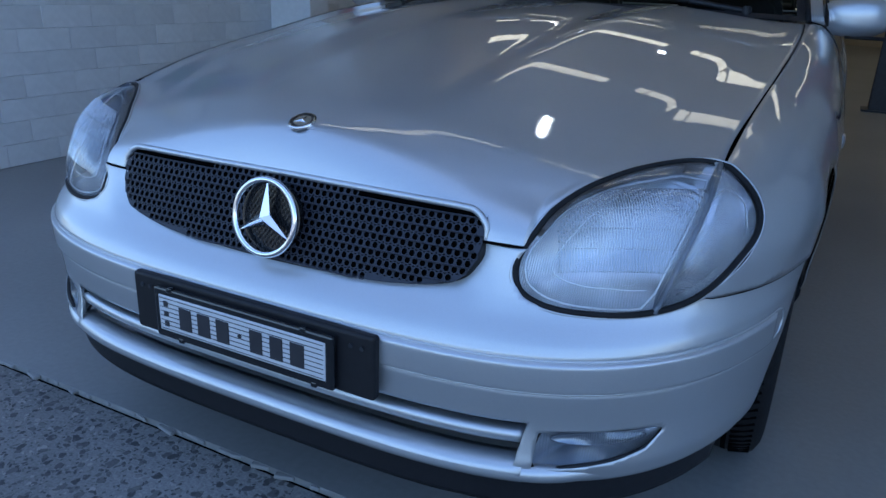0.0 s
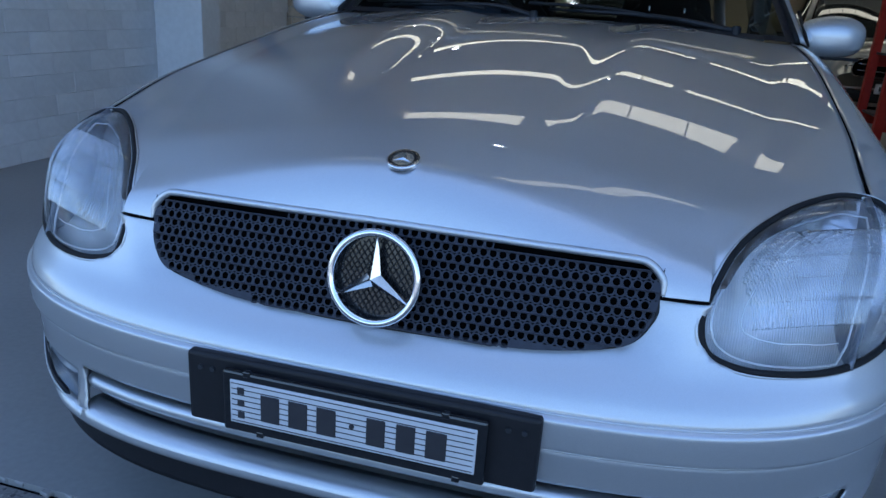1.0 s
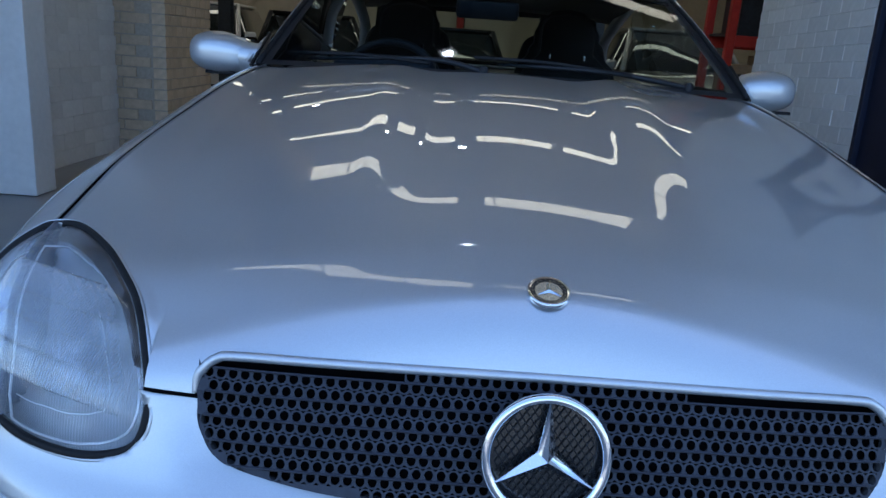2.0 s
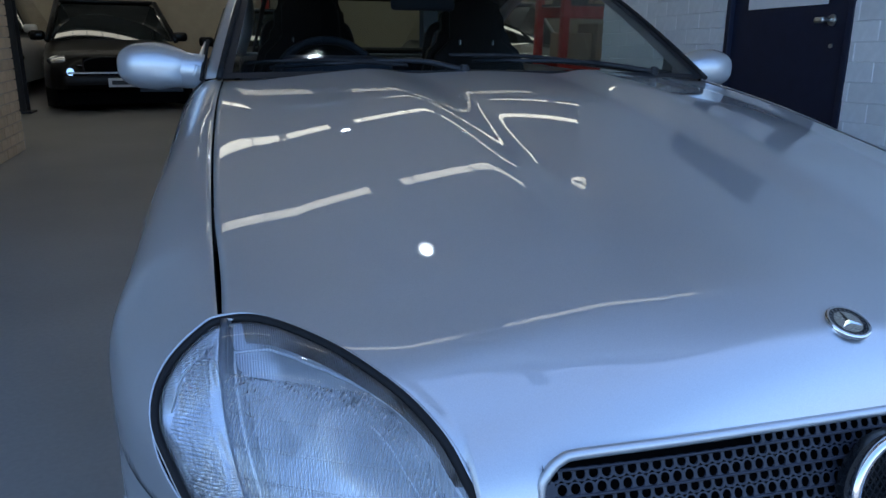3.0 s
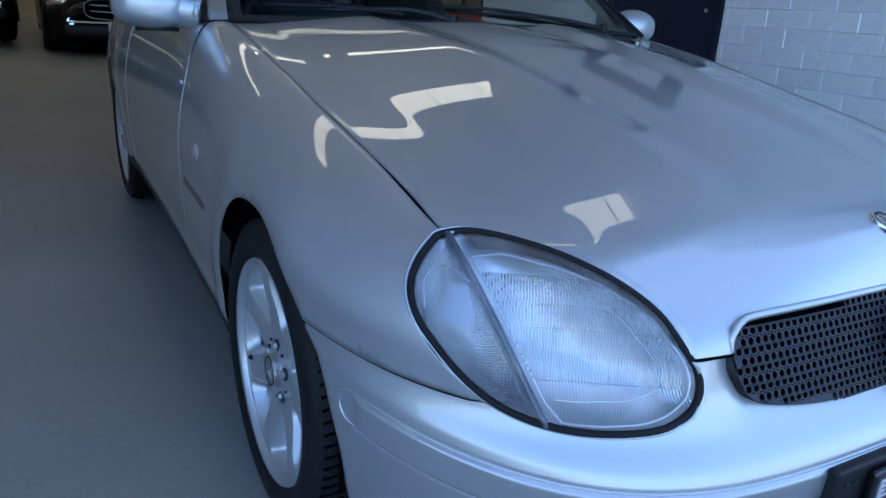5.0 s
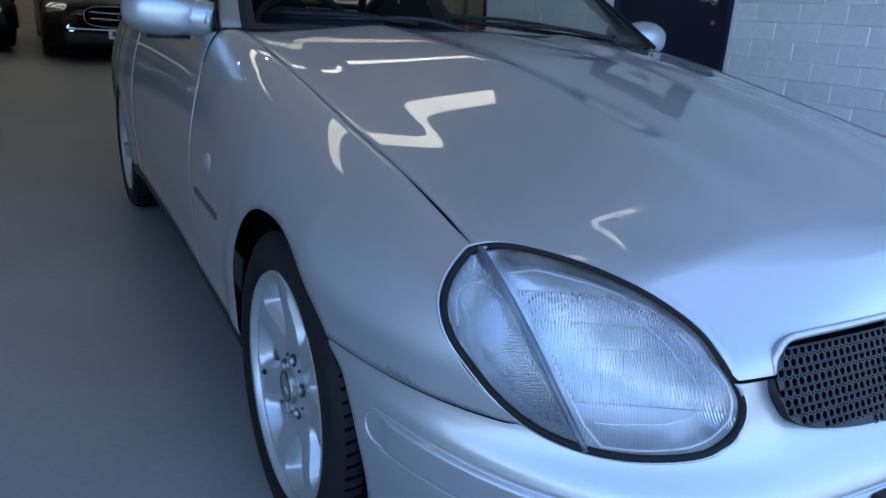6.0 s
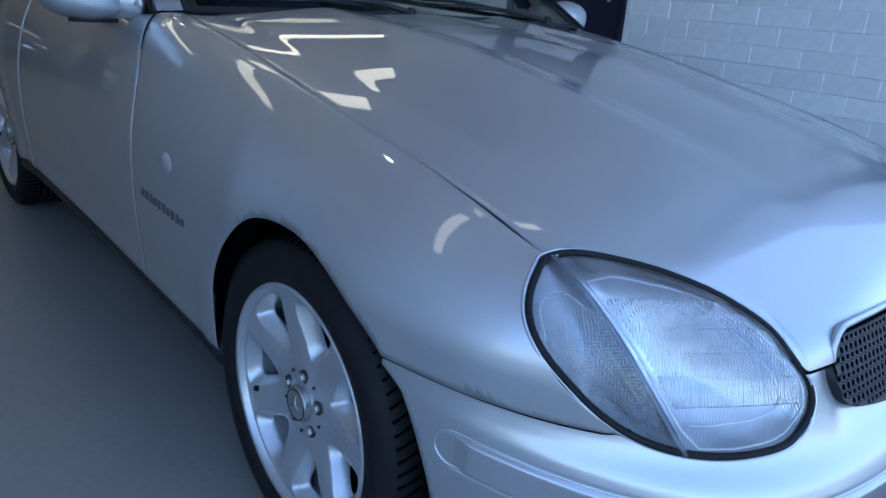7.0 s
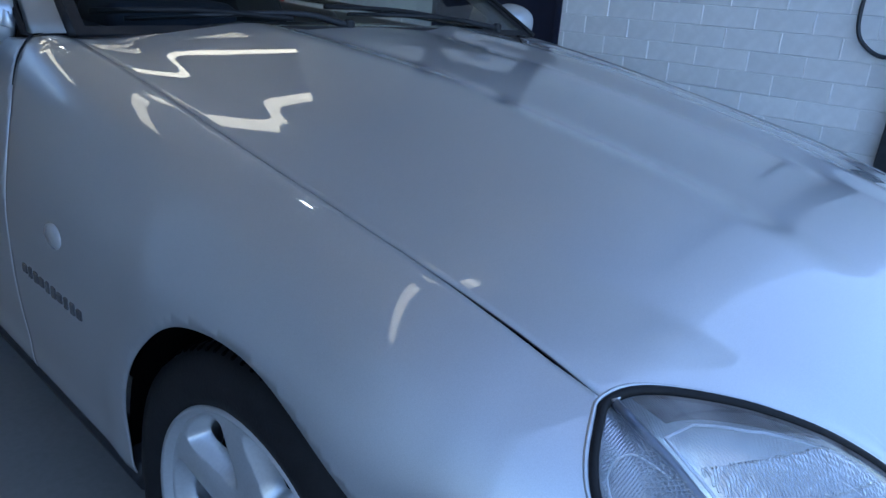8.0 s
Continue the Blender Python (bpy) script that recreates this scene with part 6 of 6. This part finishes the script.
txt = bpy.data.curves.new("sign_word", "FONT")
txt.body, txt.size, txt.align_x, txt.extrude = "MEMBER", 0.062, "CENTER", 0.001
txt.materials.append(SIGN_INK)
word = new("sign_word", txt)
word.parent = sign
word.matrix_basis = pose(0.017, sc_y, SZ0 + 0.062, 90, 0, -90)

# roller door guide and hanging lead near the opening
guide = thing("door_guide", "dark steel roller door guide channel on the wall", "door guide", (WX - 0.03, 0.62, 0), kind="structure")
for dx in (-0.03, 0.03):
    part("flange", box_bm((0.005, 0.09, 3.7), (dx, 0, 1.85), 0.001, 1), STEEL, guide)
part("web", box_bm((0.06, 0.005, 3.7), (0, 0.045, 1.85), 0.001, 1), STEEL, guide)
copy_thing(guide, pose(LX + 0.03, 0.62, 0))
lead = thing("hanging_lead", "grey cable looped on the white brick wall", "cable")
v, f = tube(spline([(WX - 0.02, 0.86, 1.60), (WX - 0.02, 0.87, 1.25), (WX - 0.022, 0.865, 1.06), (WX - 0.025, 0.82, 0.985), (WX - 0.02, 0.74, 0.955), (WX - 0.02, 0.68, 1.02)], 8), 0.008, 8)
mesh_ob("cable", v, f, STEEL, lead)

# ---- left wall, pilaster and cream brick pier ----
left = thing("wall_block", "white painted block wall with pilaster", "wall", kind="structure")
part("wall_core", box_bm((0.19, 5.1, CEIL), (LX - 0.105, 2.85, CEIL / 2)), BLOCK_PAINT, left)
BLOCK_L, BLOCK_H = 0.30, 0.1155
BLOCK = brick_mesh("block", (0.016, BLOCK_L - 0.0012, BLOCK_H - 0.0012), BLOCK_PAINT, 0.002)
rest = bmesh.new()
for i in range(0, 40):
    for j in range(0, 18):
        y = 0.45 + (j + 0.5 + 0.5 * (i % 2)) * BLOCK_L
        z = (i + 0.5) * BLOCK_H
        if 3.42 < y < 3.78 or y > 5.25 or z > CEIL - 0.05:
            continue
        if z < 1.35 and 1.0 < y:
            o = new("block", BLOCK)
            o.parent = left
            o.matrix_basis = pose(LX - 0.006 + random.uniform(-0.001, 0.001), y, z)
        else:
            box_bm((0.016, BLOCK_L - 0.006, BLOCK_H - 0.005), (LX - 0.006, y, z), 0.003, 1, (0, 0, 0), rest)
tagged(part("block_rest", rest, BLOCK_PAINT, left), kind="stuff")
part("pilaster", box_bm((0.36, 0.22, CEIL - 0.01), (LX + 0.17, 3.60, CEIL / 2), 0.006), BLOCK_PAINT, left)

POSTER_BASE = (mat("poster_cream", (0.6, 0.55, 0.42), 0.5), mat("poster_blue", (0.10, 0.14, 0.30), 0.5), mat("poster_white", (0.7, 0.7, 0.68), 0.5))
POSTER_INK = (mat("poster_red", (0.40, 0.05, 0.04), 0.5), mat("poster_yellow", (0.55, 0.42, 0.06), 0.5), mat("poster_green", (0.06, 0.20, 0.12), 0.5))
random.seed(21)
for k, (y, z, w, h) in enumerate(((1.35, 1.75, 0.60, 0.85), (2.10, 1.85, 0.50, 0.70), (2.75, 1.80, 0.55, 0.80), (2.45, 2.75, 0.80, 0.55), (4.35, 1.8, 0.6, 0.85))):
    p = thing("wall_poster", "colourful printed poster in a thin dark frame on the block wall", "poster", (LX + 0.006, y, z), "posters on the wall")
    part("sheet", box_bm((0.008, w, h), (0, 0, 0), 0.002, 1), POSTER_BASE[k % 3], p)
    for m in range(5):
        part("print", box_bm((0.003, random.uniform(0.2, 0.8) * w, random.uniform(0.06, 0.22) * h), (0.0055 + 0.0006 * m, random.uniform(-0.1, 0.1) * w, (m - 2) * 0.19 * h)), random.choice(POSTER_INK + POSTER_BASE), p)
    for dy, dz, sy, sz in ((w / 2, 0, 0.02, h + 0.02), (-w / 2, 0, 0.02, h + 0.02), (0, h / 2, w, 0.02), (0, -h / 2, w, 0.02)):
        part("frame", box_bm((0.018, sy, sz), (0.004, dy, dz)), STEEL, p)

pier = thing("brick_pier", "cream face brick pier at the end of the wall", "pier", kind="structure")
PX0, PX1, PY0, PY1 = LX - 0.2, LX + 0.40, 5.42, 6.55
part("pier_core", box_bm((PX1 - PX0 - 0.02, PY1 - PY0 - 0.02, CEIL), ((PX0 + PX1) / 2, (PY0 + PY1) / 2, CEIL / 2)), MORTAR, pier)
PB = brick_mesh("brick", (0.110, 0.230, 0.076), CREAM_BRICK, 0.003)
rest = bmesh.new()
for i in range(56):
    z = (i + 0.5) * 0.086
    for j in range(6):
        y = PY0 + (j + 0.5 + (0.5 if i % 2 else 0)) * 0.24 - 0.12
        lo, hi = max(y - 0.115, PY0), min(y + 0.115, PY1)
        if hi - lo < 0.03:
            continue
        if z < 1.6:
            o = new("brick", PB)
            o.parent = pier
            o.matrix_basis = pose(PX1 - 0.055, (lo + hi) / 2, z) @ Matrix.Diagonal((1, (hi - lo) / 0.23, 1, 1))
        else:
            box_bm((0.110, hi - lo, 0.076), (PX1 - 0.055, (lo + hi) / 2, z), 0.003, 1, (0, 0, 0), rest)
    for j in range(2):
        lo, hi = (PX0 + j * 0.24 - (0.12 if i % 2 else 0), PX0 + j * 0.24 + 0.23 - (0.12 if i % 2 else 0))
        lo, hi = max(lo, PX0), min(hi, PX1 - 0.115)
        if hi - lo < 0.03:
            continue
        box_bm((hi - lo, 0.11, 0.076), ((lo + hi) / 2, PY0 + 0.052, z), 0.003, 1, (0, 0, 0), rest)
tagged(part("brick_rest", rest, CREAM_BRICK, pier), kind="stuff")


# ---- showroom beyond ----
def steel_post(x, y):
    e = thing("steel_post", "dark steel column in the showroom", "column", (x, y, 0), "steel columns", "structure")
    part("web", box_bm((0.02, 0.18, CEIL - 0.01), (0, 0, CEIL / 2)), STEEL, e)
    for dy in (-0.09, 0.09):
        part("flange", box_bm((0.16, 0.016, CEIL - 0.01), (0, dy, CEIL / 2), 0.003, 1), STEEL, e)
    part("base_plate", box_bm((0.28, 0.28, 0.02), (0, 0, 0.01)), STEEL, e)


steel_post(-3.25, 9.6)
steel_post(1.35, 7.4)


def parked_car(x, y, paint, label, length=4.4, width=1.82, height=1.45, suv=False, plate_on=True, turn=0.0):
    e = thing("parked_car", label, "car", (x, y, 0), "parked cars", turn=turn)
    hw = width / 2
    belt = height * 0.62
    nose = 0.30 if not suv else 0.22
    prof = curve([0, 0.04, 0.25, 1.0, 1.25, length - 0.5, length - 0.05, length], [belt * 0.62, belt * 0.80, belt * 0.90, belt * 1.0, belt * 1.03, belt * 1.06, belt * 0.98, belt * 0.6])
    wid = curve([0, 0.10, 0.45, 1.2, length - 0.5, length], [hw * 0.72, hw * 0.90, hw * 0.985, hw, hw, hw * 0.8])
    sill = 0.30 if suv else 0.20
    ys = np.r_[np.linspace(0, 0.3, 8), np.linspace(0.4, length - 0.3, 22), np.linspace(length - 0.2, length, 5)]
    v, n = [], 19
    for yy in ys:
        t, w = float(prof(yy)), float(wid(yy))
        for a_ in np.linspace(0, 1, n):
            ang = math.pi * a_
            cx, sz = math.cos(ang), math.sin(ang)
            v.append((w * math.copysign(abs(cx) ** 0.35, cx), yy, sill + (t - sill) * abs(sz) ** 0.5))
    f = grid_faces(len(ys), n)
    f += [tuple(range(n))[::-1]]
    mesh_ob("body", v, f, paint, e)
    # cabin
    g0, g1, g2, g3 = 1.15, 1.75, length * 0.72, length - (0.25 if suv else 0.6)
    cw, ct = hw * 0.90, hw * 0.70
    cab = [(-cw, g0, belt), (cw, g0, belt), (cw, g3, belt), (-cw, g3, belt), (-ct, g1, height), (ct, g1, height), (ct, g2, height), (-ct, g2, height)]
    bm = bmesh.new()
    vs = [bm.verts.new(p) for p in cab]
    for q_ in ((0, 1, 5, 4), (1, 2, 6, 5), (2, 3, 7, 6), (3, 0, 4, 7), (4, 5, 6, 7)):
        bm.faces.new([vs[i_] for i_ in q_])
    bmesh.ops.bevel(bm, geom=bm.edges[:], offset=0.06, segments=2, affect="EDGES")
    part("glasshouse", bm, DARK_GLASS, e, "dark car glass", True)
    part("roof", box_bm((2 * ct * 0.98, g2 - g1, 0.05), (0, (g1 + g2) / 2, height + 0.005), 0.02, 3), paint, e, smooth=True)
    for s_ in (1, -1):
        v, f = tube([(s_ * cw, g0, belt), (s_ * ct, g1, height)], 0.035, 8)
        mesh_ob("pillar", v, f, paint, e)
        o = mesh_ob("headlight", *polar_patch([(s_ * (hw * 0.74 + 0.17 * math.cos(t)), 0.10 + 0.10 * abs(math.cos(t)), belt * 0.74 + 0.07 * math.sin(t)) for t in np.linspace(0, 6.2, 20)], (s_ * hw * 0.74, 0.08, belt * 0.74), 0.03, (s_ * 0.3, -1, 0.2), 4), REFLECTOR, e, "clear headlight")
        part("wing_mirror", box_bm((0.20, 0.10, 0.13), (s_ * (hw + 0.02), g0 + 0.35, belt + 0.06), 0.045, 3), paint, e, smooth=True)
        for yy in (0.85, length - 0.85):
            wv, wf = lathe([(-0.11, 0.20), (-0.11, 0.31), (0.0, 0.335), (0.09, 0.31), (0.09, 0.21), (0.06, 0.205), (0.05, 0.03)], 32)
            o = mesh_ob("wheel", wv, wf, RUBBER, e)
            o.matrix_basis = pose(s_ * (hw - 0.10), yy, 0.335, 0, 0, 0 if s_ > 0 else 180)
            w2, f2 = lathe([(0.07, 0.0), (0.085, 0.05), (0.075, 0.17), (0.088, 0.205)], 32)
            mesh_ob("rim", w2, f2, ALLOY, o)
    gz_ = belt * 0.67
    part("grille", box_bm((hw * 1.0, 0.03, 0.21), (0, 0.012, gz_), 0.03, 2), SHADE_BLACK, e)
    for k in () if suv else (-1, 1):
        v, f = tube([(t_ * hw * 0.47, -0.008 + 0.02 * t_ * t_, gz_ + k * 0.034 + 0.012 * abs(t_)) for t_ in np.linspace(-1, 1, 13)], 0.013, 8)
        mesh_ob("grille_bar", v, f, BADGE_DARK, e)
    v, f = tube([(hw * 0.5 * math.copysign(abs(math.cos(t_)) ** 0.5, math.cos(t_)), -0.004, gz_ + 0.112 * math.copysign(abs(math.sin(t_)) ** 0.6, math.sin(t_))) for t_ in np.linspace(0, 6.2832, 40, endpoint=False)], 0.008, 8, True)
    mesh_ob("grille_frame", v, f, BLACK_TRIM if suv else BADGE_DARK, e)
    if suv:
        part("bonnet_roundel", cyl_bm(0.042, 0.012, (0, 0.055, belt * 0.835), (62, 0, 0), 28, bevel=0.003), CHROME, e, "pale round badge")
    else:
        badge = part("emblem_back", cyl_bm(0.080, 0.016, (0, -0.016, gz_), (90, 0, 0), 32, bevel=0.004), GLOSS_BLACK, e)
        v, f = tube([(0.080 * math.cos(t_), -0.026, gz_ + 0.080 * math.sin(t_)) for t_ in np.linspace(0, 6.2832, 36, endpoint=False)], 0.008, 8, True)
        mesh_ob("emblem_ring", v, f, BADGE_DARK, badge)
        three_point("emblem_arms", 0.078, 0.014, badge, (0, -0.026, gz_), 0, BADGE_DARK)
    for s_ in (1, -1):
        part("fog_lamp", cyl_bm(0.045, 0.03, (s_ * hw * 0.66, 0.015, sill + 0.20), (80, 0, 0), 24, bevel=0.006), REFLECTOR, e, "small round fog lamp")
        v, f = tube([(s_ * (hw * 0.50 + 0.10 * t_), 0.004 + 0.05 * t_ * t_, belt * 0.69 - 0.01 * t_) for t_ in np.linspace(0, 2.6, 10)], 0.008, 6)
        mesh_ob("lamp_trim", v, f, BADGE_DARK, e)
    part("lower_grille", box_bm((hw * 1.5, 0.05, 0.12), (0, 0.0, sill + 0.10), 0.03, 2), BLACK_TRIM, e, smooth=True)
    # low black block added to deepen the shade beneath the car
    part("underbody", box_bm((hw * 1.72, length * 0.9, 0.16), (0, length / 2 - 0.1, 0.17), 0.03, 2), SHADE_BLACK, e, "underbody block as black as the shade below")
    part("bumper_trim", box_bm((hw * 1.4, 0.04, 0.02), (0, -0.015, sill + 0.19), 0.006), SATIN, e)
    if plate_on:
        p_ = part("number_plate", box_bm((0.38, 0.012, 0.11), (0, -0.03, belt * 0.44), 0.003, 1), PLATE_WHITE, e)
        part("plate_bar", box_bm((0.30, 0.004, 0.05), (0, -0.037, belt * 0.44), 0.001, 1), PLATE_INK, p_)
    return e


parked_car(-2.02, 9.5, CAR_BLACK, "black sport utility car parked nose towards the opening", 4.5, 1.80, 1.36, True, turn=12)
parked_car(-0.17, 8.85, CAR_BLACK, "black saloon with a chrome grille parked behind the roadster", 4.2, 1.70, 1.28)
parked_car(-4.6, 11.0, CAR_WHITE, "white hatchback parked in the showroom", 4.2, 1.76, 1.48)
parked_car(2.95, 8.2, CAR_GREY, "grey saloon parked deep in the workshop", 4.5, 1.82, 1.45)


def rack(x, y):
    e = thing("storage_rack", "red steel storage rack loaded with boxes", "rack", (x, y, 0))
    for dx in (0.0, 1.6):
        for dy in (0.0, 0.6):
            part("upright", box_bm((0.07, 0.07, 2.6), (dx, dy, 1.3), 0.004, 1), RED_PAINT, e)
    for z in (0.25, 0.75, 1.25, 1.75, 2.3):
        for dy in (0.0, 0.6):
            part("beam", box_bm((1.6, 0.04, 0.10), (0.8, dy, z), 0.004, 1), RED_PAINT, e)
        part("deck", box_bm((1.6, 0.6, 0.02), (0.8, 0.3, z + 0.06)), STEEL, e)
    return e


rack(2.25, 5.9)
random.seed(12)
for z in (0.32, 0.82, 1.32, 1.82):
    x = 2.33
    while x < 3.6:
        w, h = random.uniform(0.18, 0.40), random.uniform(0.18, 0.36)
        c = thing("storage_box", "cardboard carton on the red rack", "box", (x + w / 2, 6.2, z), "boxes on the rack")
        part("carton", box_bm((w - 0.02, 0.42, h), (0, 0, h / 2), 0.004, 1), random.choice((CARDBOARD, CARDBOARD, CAR_GREY, STEEL, CREAM_WALL)), c)
        part("tape", box_bm((0.05, 0.424, 0.002), (0, 0, h + 0.001)), CREAM_WALL, c)
        x += w + 0.03
ext = thing("fire_extinguisher", "red fire extinguisher hung on the partition", "extinguisher", (-0.05, 14.9, 1.52))
part("cylinder", cyl_bm(0.075, 0.42, (0, 0, 0), seg=24, bevel=0.02), RED_PAINT, ext)
part("valve", box_bm((0.05, 0.08, 0.06), (0, 0, 0.24), 0.01), STEEL, ext)
part("hose", cyl_bm(0.012, 0.3, (0.085, 0, 0.05), seg=8), RUBBER, ext)
